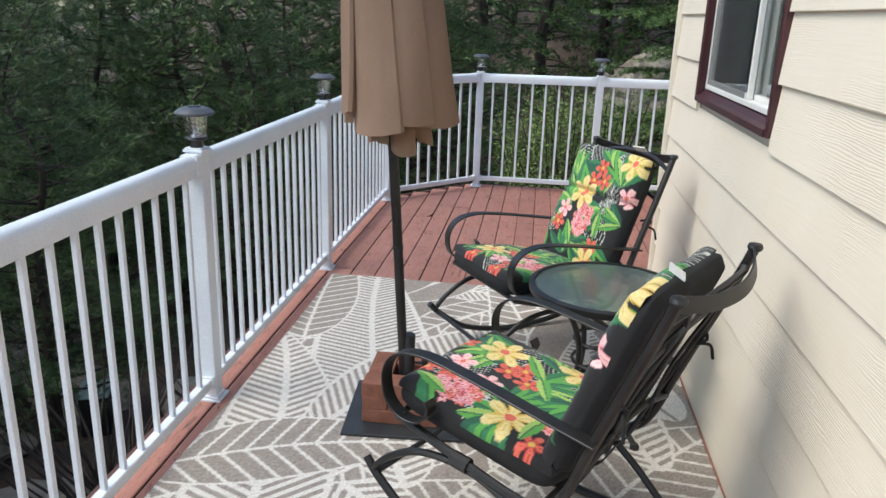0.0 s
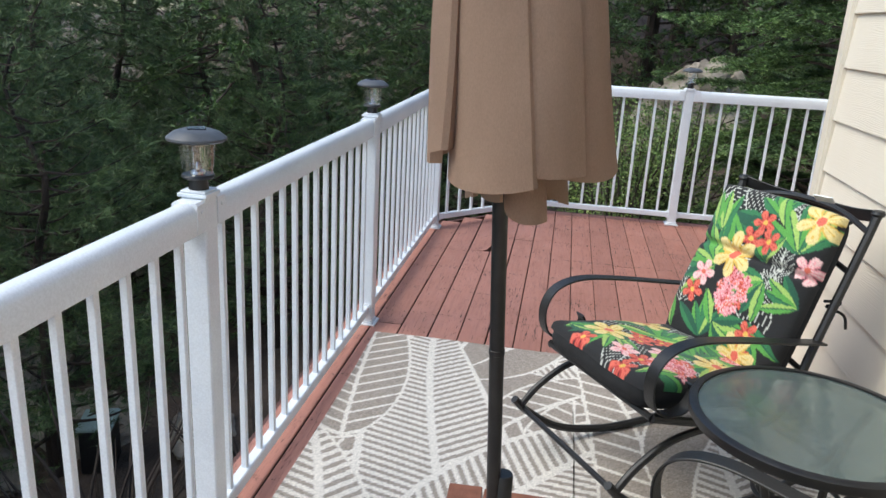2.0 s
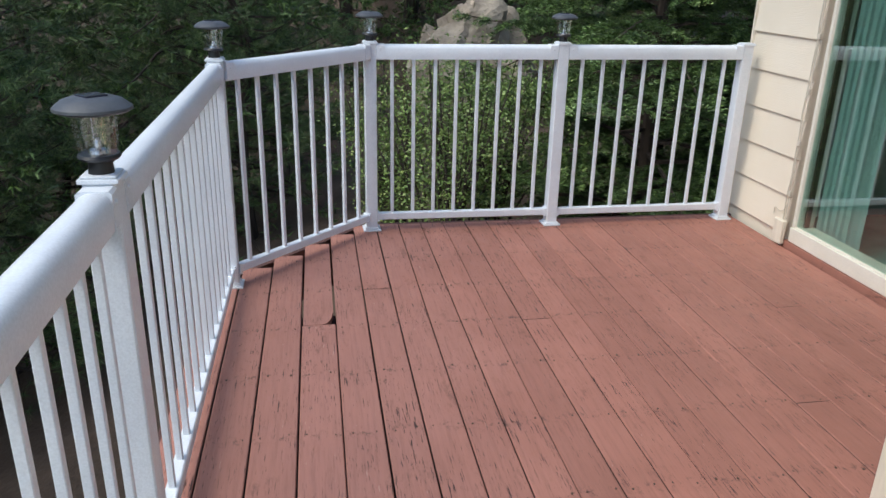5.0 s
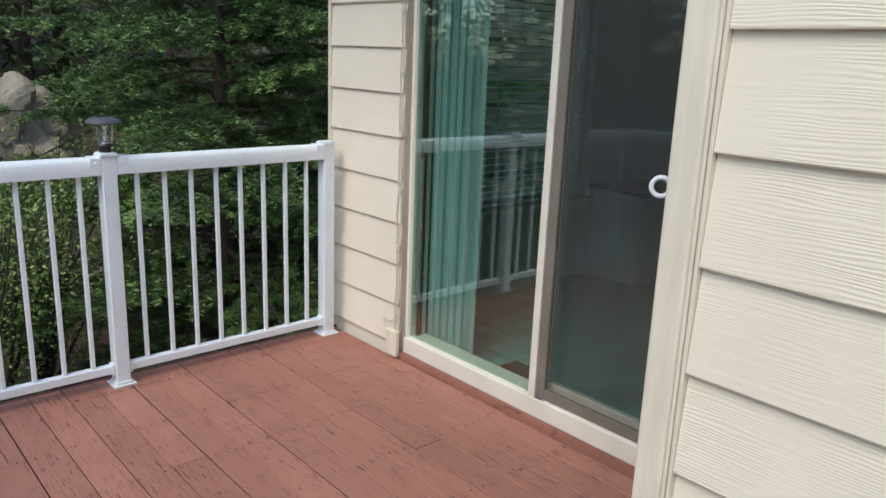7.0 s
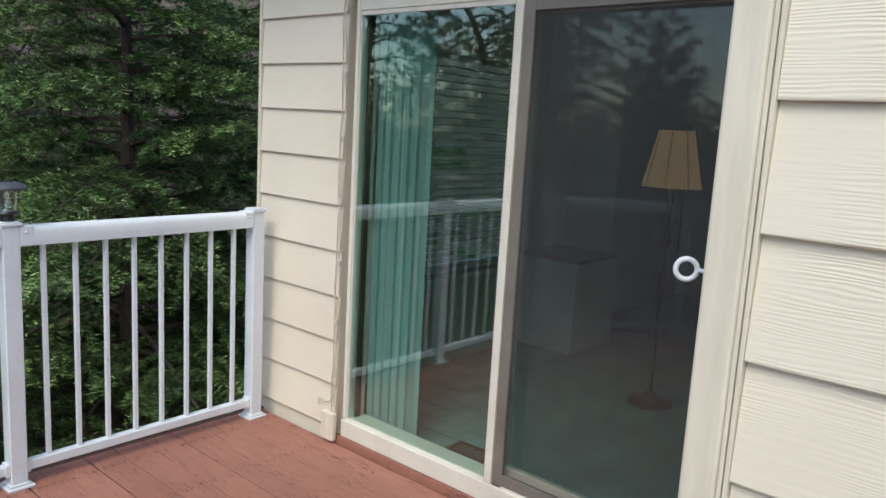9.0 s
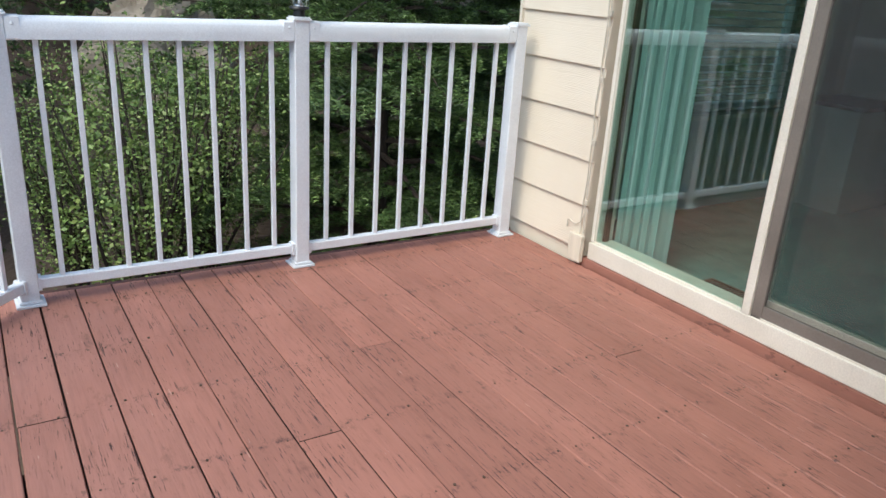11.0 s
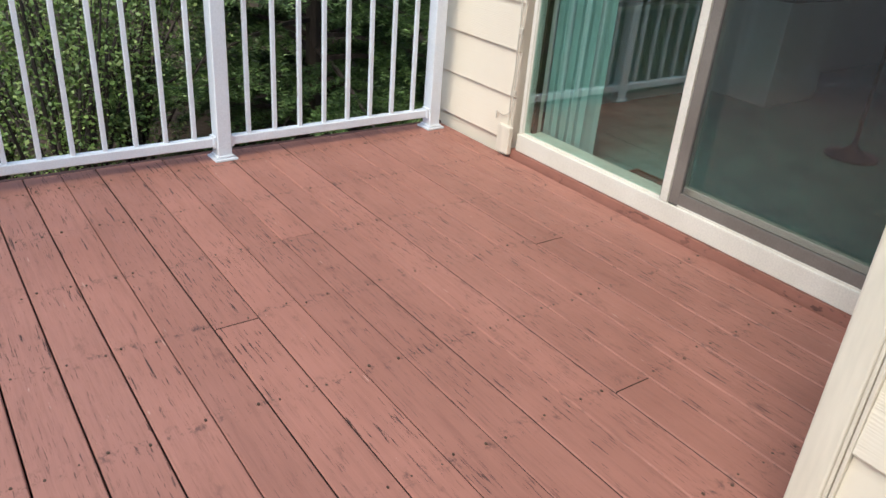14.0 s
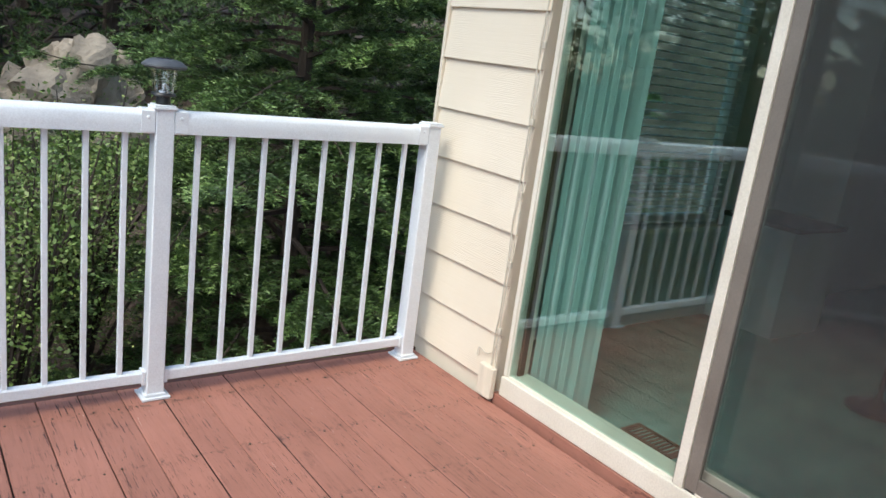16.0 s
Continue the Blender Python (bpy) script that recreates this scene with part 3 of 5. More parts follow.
part("head_rail", boxes((x0 + 0.01, x1 - 0.01, HOUSE_N - T - 0.03, HOUSE_N - T + 0.02, z1 - 0.03, z1, 0.003)), M_BLIND, window_2)
bm = sweep(bmesh.new(), [(0, 0, 0), (1, 0, 0)], [(-0.024, -0.003), (0, 0.003), (0.024, -0.003), (0.024, -0.001), (0, 0.005), (-0.024, -0.001)], side=(0, 1, 0))
slat_mesh = mesh_of("slat", bm, M_BLIND)
k = z0 + 0.02
while k < z1 - 0.04:
    piece("slat", slat_mesh, window_2, pose(x0 + 0.012, HOUSE_N - 0.128, k, -3) @ Matrix.Diagonal((x1 - x0 - 0.024, 1, 1, 1)))
    k += 0.045
for xx in (x0 + 0.2, x1 - 0.2):
    part("cord", tube(bmesh.new(), [(xx, HOUSE_N - T - 0.032, z0 + 0.02), (xx, HOUSE_N - T - 0.032, z1 - 0.03)], 0.002, 5), M_BLIND, window_2)

# ---- room behind the door ----
blind = thing("vertical_blind", "drawn-back teal vertical blind stacked beside the glass door", "blind")
part("head_rail", boxes((DOOR_X + 0.16, DOOR_X + 0.2, 5.5, 7.5, 2.06, 2.1, 0.003)), M_WINWHITE, blind)
vane = bmesh.new()
sweep(vane, [(0, 0, 0.02), (0, 0, 2.05)], [(-0.044, 0), (-0.02, 0.006), (0.02, 0.006), (0.044, 0), (0.044, 0.002), (0.02, 0.008), (-0.02, 0.008), (-0.044, 0.002)], side=(1, 0, 0))
vane_mesh = mesh_of("vane", vane, M_CURTAIN)
for i in range(14):
    piece("vane", vane_mesh, blind, pose(DOOR_X + 0.185 + 0.004 * (i % 2), 7.445 - 0.0185 * i, 0, 0, 0, -30 + 26 * math.sin(i * 2.1)))

cabinet = thing("cabinet", "white laminate cabinet with a dark top on the teal carpet", "cabinet")
part("body", boxes((4.2, 4.74, 7.53, 8.0, 0.0, 0.66, 0.004)), M_CABWHITE, cabinet)
part("worktop", boxes((4.18, 4.745, 7.50, 8.0, 0.661, 0.69, 0.004)), M_COUNTER, cabinet)
structure("wall_stub", boxes((4.75, 4.87, 7.58, HOUSE_N - T, 0.0, 2.75)), M_PLASTER, "painted stub wall beside the cabinet", "wall")
register = thing("floor_register", "brown metal floor register set in the carpet", "vent", at=pose(2.435, 6.97, -0.003))
part("frame", boxes((-0.06, 0.06, -0.13, -0.115, 0, 0.006), (-0.06, 0.06, 0.115, 0.13, 0, 0.006), (-0.06, -0.045, -0.115, 0.115, 0, 0.006), (0.045, 0.06, -0.115, 0.115, 0, 0.006)), M_VENT, register)
for i in range(11):
    part("slat", boxes((-0.045, 0.045, -0.11 + i * 0.021, -0.099 + i * 0.021, 0.0, 0.004)), M_VENT, register)

LAMP = (3.8, 6.72)
lamp = thing("floor_lamp", "brass floor lamp with a lit tan bell shade", "lamp", at=pose(LAMP[0], LAMP[1], -0.004))
part("base", lathe(bmesh.new(), [(0.0, 0.0), (0.14, 0.0), (0.14, 0.015), (0.05, 0.04), (0.018, 0.07), (0.012, 0.1)], 20), M_BRASS, lamp, soft=True)
part("pole", lathe(bmesh.new(), [(0.012, 0.1), (0.012, 0.62), (0.028, 0.66), (0.02, 0.70), (0.03, 0.76), (0.013, 0.82), (0.013, 0.93), (0.03, 0.97), (0.018, 1.01), (0.026, 1.05), (0.012, 1.10), (0.014, 1.18), (0.022, 1.21), (0.01, 1.26), (0.008, 1.55)], 14), M_BRASS, lamp, soft=True)
bm = bmesh.new()
prof = [(0.172, 1.29), (0.158, 1.34), (0.132, 1.46), (0.112, 1.55), (0.100, 1.61), (0.097, 1.61), (0.109, 1.55), (0.129, 1.46), (0.155, 1.34), (0.169, 1.29)]
rings = [[bm.verts.new((r * math.cos(2 * math.pi * i / 24), r * math.sin(2 * math.pi * i / 24), z)) for i in range(24)] for r, z in prof]
for q, w in zip(rings, rings[1:] + rings[:1]):
    for j in range(24):
        bm.faces.new((q[j], q[(j + 1) % 24], w[(j + 1) % 24], w[j]))
part("shade", bm, M_SHADE, lamp, "lit tan fabric bell shade", soft=True)
for i in range(8):
    c, q = math.cos(2 * math.pi * i / 8 + 0.2), math.sin(2 * math.pi * i / 8 + 0.2)
    part("shade_rib", tube(bmesh.new(), [(r * c, r * q, z) for r, z in ((0.173, 1.29), (0.159, 1.34), (0.133, 1.46), (0.113, 1.55), (0.101, 1.61))], 0.0022, 5), M_BRASS, lamp)
part("pull_chain", tube(bmesh.new(), [(0.06, -0.05, 1.3), (0.06, -0.05, 0.92)], 0.004, 6), M_BRASS, lamp)
bulb = new("lamp_bulb", bpy.data.lights.new("lamp_bulb", "POINT"))
bulb.data.energy, bulb.data.color, bulb.data.shadow_soft_size = 6.0, (1, 0.72, 0.42), 0.04
bulb.location = (LAMP[0], LAMP[1], 1.5)

# ---- railings ----
LOAF = [(-0.031, -0.04), (0.031, -0.04), (0.033, -0.015), (0.033, 0.018), (0.026, 0.033), (0.012, 0.04), (-0.012, 0.04), (-0.026, 0.033), (-0.033, 0.018), (-0.033, -0.015)]
FOOT = rect(0.038, 0.042, 0.004)
post_bm = bmesh.new()
sweep(post_bm, [(0, 0, 0.0), (0, 0, 1.0)], rect(0.066, 0.066, 0.004), side=(1, 0, 0))
post_mesh = mesh_of("post", post_bm, M_WHITE)
plate_mesh = mesh_of("base_plate", boxes((-0.052, 0.052, -0.052, 0.052, 0.0, 0.010, 0.002), (-0.04, 0.04, -0.04, 0.04, 0.0102, 0.022, 0.004)), M_WHITE)
cap_bm = boxes((-0.040, 0.040, -0.040, 0.040, 0.0, 0.010, 0.002))
box(cap_bm, -0.035, 0.035, -0.035, 0.035, 0.0102, 0.016, 0.003)
cap_mesh = mesh_of("cap", cap_bm, M_WHITE)
bal_bm = bmesh.new()
sweep(bal_bm, [(0, 0, 0.0), (0, 0, 1.0)], rect(0.019, 0.019, 0.002), side=(1, 0, 0))
baluster_mesh = mesh_of("baluster", bal_bm, M_WHITE)
bolt_mesh = mesh_of("screw", lathe(bmesh.new(), [(0.006, 0), (0.006, 0.002), (0.003, 0.004)], 8), M_WHITE)


def post(parent, x, y, top, turn=0):
    p = piece("post", post_mesh, parent, scaled(x, y, 0, 1, 1, top - 0.016, turn))
    for nm, me, z in (("base_plate", plate_mesh, 0.0), ("cap", cap_mesh, top - 0.016)):
        c = piece(nm, me, p, Matrix.Identity(4))
        c.matrix_parent_inverse = scaled(x, y, 0, 1, 1, top - 0.016, turn).inverted()
        c.matrix_basis = pose(x, y, z, 0, 0, turn)
    return p


def bay(parent, a, b, za, zb, count):
    """Rails and balusters between two posts; za, zb: the top rail's height at either end."""
    a, b = Vector((*a, 0)), Vector((*b, 0))
    d = (b - a).normalized()
    s = d.cross(Vector((0, 0, 1)))
    a2, b2 = a + d * 0.034, b - d * 0.034
    up = Vector((0, 0, 1))
    bm = sweep(bmesh.new(), [a2 + up * (za - 0.04), b2 + up * (zb - 0.04)], [(-q, -r) if d.cross(s).z < 0 else (q, r) for q, r in LOAF], side=s)
    part("top_rail", bm, M_WHITE, parent, soft=True)
    bm = sweep(bmesh.new(), [a2 + up * 0.083, b2 + up * 0.083], FOOT, side=s)
    for e in (a2, b2):
        k = d * (0.012 if e is a2 else -0.012)
        sweep(bm, [e + up * 0.083, e + k + up * 0.083], rect(0.05, 0.056, 0.004), side=s)
    part("bottom_rail", bm, M_WHITE, parent)
    for e, k, z in ((a2, d, za), (b2, -d, zb)):
        bm = sweep(bmesh.new(), [e + up * (z - 0.04), e + k * 0.045 + up * (z - 0.04)], rect(0.069, 0.084, 0.006), side=s)
        br = part("bracket", bm, M_WHITE, parent)
        for w in (-1, 1):
            c = e + k * 0.022 + up * (z - 0.025) + s * w * 0.0345
            piece("screw", bolt_mesh, br, Matrix.Translation(c) @ (s * w).to_track_quat("Z", "Y").to_matrix().to_4x4())
    turn = math.degrees(math.atan2(d.y, d.x))
    for i in range(count):
        f = (i + 1) / (count + 1)
        q = a + (b - a) * f
        h = za + (zb - za) * f - 0.08
        piece("baluster", baluster_mesh, parent, scaled(q.x, q.y, 0.104, 1, 1, h - 0.104, turn))


SIDE = [(-1.71, 1.05), (0.045, 1.05), (1.80, 1.05), (3.56, 1.051), (5.31, 1.053), (7.25, 1.068)]
railing = thing("deck_railing", "white powder-coated aluminium railing along the deck's long side", "railing", "deck railing")
for (ya, za), (yb, zb) in zip(SIDE, SIDE[1:]):
    bay(railing, (RAIL_X, ya), (RAIL_X, yb), za, zb, 14)
for y, z in SIDE:
    post(railing, RAIL_X, y, z + 0.022)
railing = thing("deck_railing", "short slanting white aluminium railing across the deck's corner", "railing", "deck railing")
bay(railing, P3, P4, 1.068, 1.078, 8)
railing = thing("deck_railing", "white aluminium railing along the deck's end, meeting the house", "railing", "deck railing")
P5, P6 = (0.757, RAIL_Y), (1.905, RAIL_Y + 0.01)
bay(railing, P4, P5, 1.078, 1.082, 8)
bay(railing, P5, P6, 1.082, 1.085, 8)
for p, z in ((P4, 1.097), (P5, 1.1), (P6, 1.1)):
    post(railing, *p, z, 2)

# ---- solar lamps on the posts ----
def solar_lamp(x, y, z, turn):
    lp = thing("solar_lamp", "grey solar post lamp with clear glass on a white railing post", "lamp", "post lamps", at=pose(x, y, z, 0, 0, turn) @ Matrix.Scale(0.94, 4))
    part("base", lathe(bmesh.new(), [(0.0, 0.0), (0.027, 0.0), (0.025, 0.028), (0.04, 0.03), (0.045, 0.036), (0.042, 0.042), (0.0, 0.043)], 20), M_LAMPBLACK, lp, soft=True)
    bm = bmesh.new()
    n = 12
    prof = [(0.038, 0.043), (0.043, 0.08), (0.047, 0.132)]
    rings = [[bm.verts.new(((r + 0.0012 * (i % 2)) * math.cos(2 * math.pi * i / (2 * n)), (r + 0.0012 * (i % 2)) * math.sin(2 * math.pi * i / (2 * n)), h)) for i in range(2 * n)] for r, h in prof]
    for q, w in zip(rings, rings[1:]):
        for j in range(2 * n):
            bm.faces.new((q[j], q[(j + 1) % (2 * n)], w[(j + 1) % (2 * n)], w[j]))
    part("glass", bm, M_CLEAR, lp, "clear ribbed glass", soft=True)
    part("bulb_holder", lathe(bmesh.new(), [(0.022, 0.043), (0.020, 0.050), (0.008, 0.054), (0.006, 0.07), (0.003, 0.074)], 12), M_STEEL, lp, soft=True)
    part("hood", lathe(bmesh.new(), [(0.046, 0.128), (0.072, 0.131), (0.080, 0.136), (0.079, 0.142), (0.062, 0.156), (0.042, 0.163), (0.0, 0.165)], 28), M_LAMPCAP, lp, "grey domed plastic hood", soft=True)
    part("solar_panel", boxes((-0.024, 0.024, -0.024, 0.024, 0.163, 0.167, 0.001)), M_SOLAR, lp)


for (x, y), z in (((RAIL_X, 1.80), 1.072), ((RAIL_X, 3.56), 1.073), ((RAIL_X, 5.31), 1.075), (P3, 1.09), (P4, 1.097), (P5, 1.10)):
    solar_lamp(x, y, z, 8 * y)

# ---- rug ----
RUG = (-1.0, 0.945, 2.05, 5.18)
CREAM, TAUPE = np.array((0.76, 0.71, 0.64)), np.array((0.285, 0.235, 0.195))


def leaf_field(px, py, base, tip, width, bend, veins, slant):
    """For points: inside the leaf (0..1) and on its veins, for a curved blade from base to tip."""
    b, t = np.array(base), np.array(tip)
    d = t - b
    L = np.hypot(*d)
    d = d / L
    n = np.array((-d[1], d[0]))
    u = ((px - b[0]) * d[0] + (py - b[1]) * d[1]) / L
    v = (px - b[0]) * n[0] + (py - b[1]) * n[1] - bend * 4 * u * (1 - u) * L
    uu = np.clip(u, 0, 1)
    half = width * np.power(np.sin(np.pi * np.power(uu, 0.75)), 0.75)
    inside = (u > 0) & (u < 1) & (np.abs(v) < half)
    s = (u * L - np.abs(v) * slant) / veins
    return inside, np.abs(v), half, s - np.floor(s), u


def rug_colour(px, py):
    rng = np.random.RandomState(5)
    mask = np.ones(px.shape)
    blades = [((-0.15, 3.05), (-0.72, 5.5), 0.30, 0.05, 0.070, 0.55, 0), ((-0.62, 2.2), (-1.05, 4.3), 0.26, -0.06, 0.085, 0.7, 0),
              ((-0.6, 3.3), (0.55, 4.75), 0.27, 0.08, 0.075, 0.6, 0), ((0.2, 3.1), (-0.05, 5.4), 0.22, -0.08, 0.09, 0.5, 1),
              ((0.35, 4.0), (1.1, 5.4), 0.30, 0.05, 0.08, 0.6, 3), ((-0.9, 4.2), (-1.0, 5.6), 0.22, 0.02, 0.07, 0.6, 1),
              ((-1.1, 3.0), (-0.1, 3.35), 0.22, 0.06, 0.075, 0.6, 1), ((-0.75, 2.0), (0.1, 3.0), 0.25, -0.05, 0.08, 0.6, 1),
              ((0.1, 2.0), (0.3, 3.4), 0.25, 0.05, 0.08, 0.6, 0), ((0.3, 2.6), (1.1, 3.7), 0.28, 0.06, 0.08, 0.6, 1),
              ((0.55, 2.0), (1.1, 2.9), 0.2, 0.0, 0.075, 0.6, 0), ((0.75, 3.3), (0.55, 4.6), 0.2, 0.07, 0.075, 0.6, 0)]
    for _ in range(44):
        bx, by, an = rng.uniform(-1.1, 1.1), rng.uniform(1.9, 5.3), rng.uniform(0, 6.28)
        ln = rng.uniform(0.6, 1.1)
        blades.insert(0, ((bx, by), (bx + ln * math.cos(an), by + ln * math.sin(an)), rng.uniform(0.15, 0.24), rng.uniform(-0.08, 0.08), rng.uniform(0.055, 0.085), rng.uniform(0.4, 0.8), (0, 0, 0, 1, 1, 1, 2, 3)[rng.randint(8)]))
    for base, tip, w, bend, veins, slant, kind in blades:
        ins, v, half, f, u = leaf_field(px, py, base, tip, w, bend, veins * (0.62 if kind == 0 else 1.15), slant)
        if kind == 0:        # cream leaf with short taupe strokes
            body = np.where((f > 0.52) & (v > 0.016) & (v < half * 0.9), 1.0, 0.0)
        elif kind == 1:      # taupe leaf with cream veins
            body = np.where((f < 0.20) | (v < 0.009), 0.0, 1.0)
        elif kind == 2:      # plain cream leaf with a taupe rib
            body = np.where(v < 0.010, 1.0, 0.0)
        else:                # plain taupe leaf with a cream rib
            body = np.where(v < 0.012, 0.0, 1.0)
        body = np.where(v > half - 0.013, 0.0, body)
        mask = np.where(ins, body, mask)
    j = rng.rand(*px.shape) * 0.25
    m = np.clip(mask - j * (mask > 0.5), 0, 1)[..., None]
    c = CREAM * (1 - m) + TAUPE * m
    return c * (0.88 + 0.24 * rng.rand(*px.shape))[..., None]


def coloured_grid(name, fx, nu, nv, colour, mat, thick, parent=None):
    """A sheet of nu x nv points, given by fx(u, v), with colour(u, v) in its colour layer and a closed underside."""
    u, v = np.meshgrid(np.linspace(0, 1, nu), np.linspace(0, 1, nv), indexing="ij")
    top = fx(u, v)
    n = nu * nv
    idx = np.arange(n).reshape(nu, nv)
    q = np.stack([idx[:-1, :-1], idx[1:, :-1], idx[1:, 1:], idx[:-1, 1:]], -1).reshape(-1, 4)
    co = top.reshape(-1, 3)
    rim = np.concatenate([idx[:, 0], idx[-1, 1:], idx[-2::-1, -1], idx[0, -2:0:-1]])
    low = co[rim] + np.array(thick)
    k = len(rim)
    faces = q.tolist() + [[int(rim[i]), n + i, n + (i + 1) % k, int(rim[(i + 1) % k])] for i in range(k)]
    me = bpy.data.meshes.new(name)
    me.from_pydata(np.concatenate([co, low]).tolist(), [], faces)
    lay = me.color_attributes.new("print", "FLOAT_COLOR", "POINT")
    c = np.ones((n + k, 4), dtype=np.float32)
    c[:n, :3] = colour(u, v).reshape(-1, 3)
    c[n:, :3] = c[rim, :3]
    lay.data.foreach_set("color", c.ravel())
    me.materials.append(mat)
    me.polygons.foreach_set("use_smooth", [True] * len(me.polygons))
    ob = new(name, me)
    ob.parent = parent
    return ob


def rug_shape(u, v):
    x = RUG[0] + (RUG[1] - RUG[0]) * u
    y = RUG[2] + (RUG[3] - RUG[2]) * v
    x = x - 0.012 * np.sin(v * 7) * (u < 0.5)
    y = y + 0.008 * np.sin(u * 9)
    z = 0.009 + 0.002 * np.sin(x * 6 + 1) * np.sin(y * 5)
    return np.stack([x, y, z], -1)


rug = coloured_grid("rug", rug_shape, 330, 520, lambda u, v: rug_colour(RUG[0] + (RUG[1] - RUG[0]) * u, RUG[2] + (RUG[3] - RUG[2]) * v), M_RUG, (0, 0, -0.008))
tagged(rug, "flat-woven outdoor rug with cream and taupe palm leaves", "rug")

# ---- umbrella, its plate and pavers ----
UX, UY = -0.255, 3.585
stand = thing("umbrella_base", "square dark steel umbrella base plate lying on the rug", "umbrella base", at=pose(UX + 0.01, UY - 0.01, 0.012, 0, 0, 4))
part("plate", boxes((-0.24, 0.24, -0.225, 0.225, 0.0, 0.012, 0.003)), M_PLATE, stand)
bm = lathe(bmesh.new(), [(0.027, 0.012), (0.027, 0.34), (0.024, 0.345)], 20)
part("sleeve", bm, M_IRON, stand, soft=True)
bm = tube(bmesh.new(), [(0.026, 0, 0.22), (0.062, 0, 0.22)], 0.006, 8)
lathe(bm, [(0.012, 0.205), (0.014, 0.22), (0.012, 0.235)], 10, (0.066, 0, 0))
part("knob", bm, M_IRON, stand, soft=True)
paver_mesh = mesh_of("paver", boxes((-0.1, 0.1, -0.05, 0.05, 0.0, 0.056, 0.003)), M_PAVER)
for lay in range(3):
    for i in range(4):
        ang = i * 90
        c = Vector((0.052, 0.102, 0)) if lay % 2 == 0 else Vector((-0.052, 0.102, 0))
        c = Matrix.Rotation(radians(ang), 3, "Z") @ c
        jx, jy = random.uniform(-0.003, 0.003), random.uniform(-0.003, 0.003)
        ob = piece("paver", paver_mesh, None, pose(UX + c.x + jx, UY + c.y + jy, 0.0242 + lay * 0.0565, 0, 0, ang + random.uniform(-2, 2)))
        tagged(ob, "red-brown concrete paver weighing down the umbrella base", "paver", "pavers on the umbrella base")

umbrella = thing("patio_umbrella", "closed tan patio umbrella on a black pole", "umbrella", at=pose(UX, UY, 0.026, 4.2, -2.6, 0))
part("pole", lathe(bmesh.new(), [(0.019, 0.002), (0.019, 0.70), (0.0205, 0.701), (0.0205, 0.715), (0.019, 0.716), (0.019, 2.5), (0.0, 2.5)], 18), M_IRON, umbrella, "black steel pole", soft=True)
part("finial", lathe(bmesh.new(), [(0.02, 2.5), (0.03, 2.52), (0.022, 2.55), (0.0, 2.57)], 14), M_IRON, umbrella, soft=True)


def folded_canopy():
    """Overlapping gores wrapped round the pole over a hanging inner layer, each with its own hem and a turned edge."""
    bm = bmesh.new()
    rg = random.Random(21)

    def sheet(start, span, r_in, r_out, top, hem, slant, wave):
        nu, nv = 16, 30
        grid = []
        for j in range(nv + 1):
            f = j / nv
            row = []
            for i in range(nu + 3):
                a = min(1.0, i / nu)
                curl = max(0, i - nu)
                big = 0.05 + 0.162 * f ** 0.8
                r = big * (r_in + (r_out - r_in) * math.sin(0.5 * math.pi * min(1, a * 1.15)) ** 0.8) * (1 + 0.03 * math.sin(9 * f + wave + 4 * a))
                r *= (1.0, 0.95, 0.82)[curl]
                th = start + span * a + (0.0, 0.05, 0.0)[curl] + 0.12 * f * math.sin(wave)
                low = hem + slant * (a - 0.5) + 0.014 * (2 * a - 1) ** 2
                z = top + (low - top) * f
                x = r * math.cos(th)
                row.append(bm.verts.new((x + 0.04 * f, r * math.sin(th) - 0.075 * f, z)))
            grid.append(row)
        for p, q in zip(grid, grid[1:]):
            for k in range(len(p) - 1):
                bm.faces.new((p[k], p[k + 1], q[k + 1], q[k]))

    for k in range(7):
        start = 2 * math.pi * k / 7 + rg.uniform(-0.12, 0.12)
        sheet(start, 1.0, 0.30, 0.54, 2.40, 1.135 + 0.03 * math.sin(k * 2.1), rg.uniform(-0.07, 0.07), k * 1.3)
    for k in range(8):
        start = 2 * math.pi * k / 8 + 0.35 + rg.uniform(-0.10, 0.10)
        sheet(start, 1.22 + rg.uniform(-0.1, 0.2), 0.70, 1.0 + rg.uniform(-0.03, 0.06), 2.44, 1.222 + 0.022 * math.sin(k * 2.7), rg.uniform(-0.05, 0.05), k * 1.9)
    bmesh.ops.solidify(bm, geom=bm.faces[:], thickness=0.003)
    return bm


part("canopy", folded_canopy(), M_CANVAS, umbrella, "folded tan canvas canopy", soft=True)
for i in range(8):
    th = 2 * math.pi * i / 8 + 0.5
    bm = tube(bmesh.new(), [(0.03 * math.cos(th), 0.03 * math.sin(th), 2.42), (0.035 + 0.085 * math.cos(th), -0.065 + 0.085 * math.sin(th), 1.30)], 0.006, 6)
    part("rib", bm, M_IRON, umbrella)

# ---- side table ----
TX, TY, TZ, TR = 0.525, 3.65, 0.60, 0.305
table = thing("side_table", "round black iron side table with rippled glass top", "table", at=pose(TX, TY, 0.011))
TZ -= 0.011
bm = bmesh.new()
prof = [(TR - 0.03, TZ - 0.03), (TR - 0.004, TZ - 0.03), (TR, TZ - 0.024), (TR, TZ - 0.004), (TR - 0.006, TZ), (TR - 0.022, TZ), (TR - 0.022, TZ - 0.012), (TR - 0.03, TZ - 0.012)]
rings = [[bm.verts.new((r * math.cos(2 * math.pi * i / 64), r * math.sin(2 * math.pi * i / 64), z)) for i in range(64)] for r, z in prof]
for q, w in zip(rings, rings[1:] + rings[:1]):
    for j in range(64):
        bm.faces.new((q[j], q[(j + 1) % 64], w[(j + 1) % 64], w[j]))
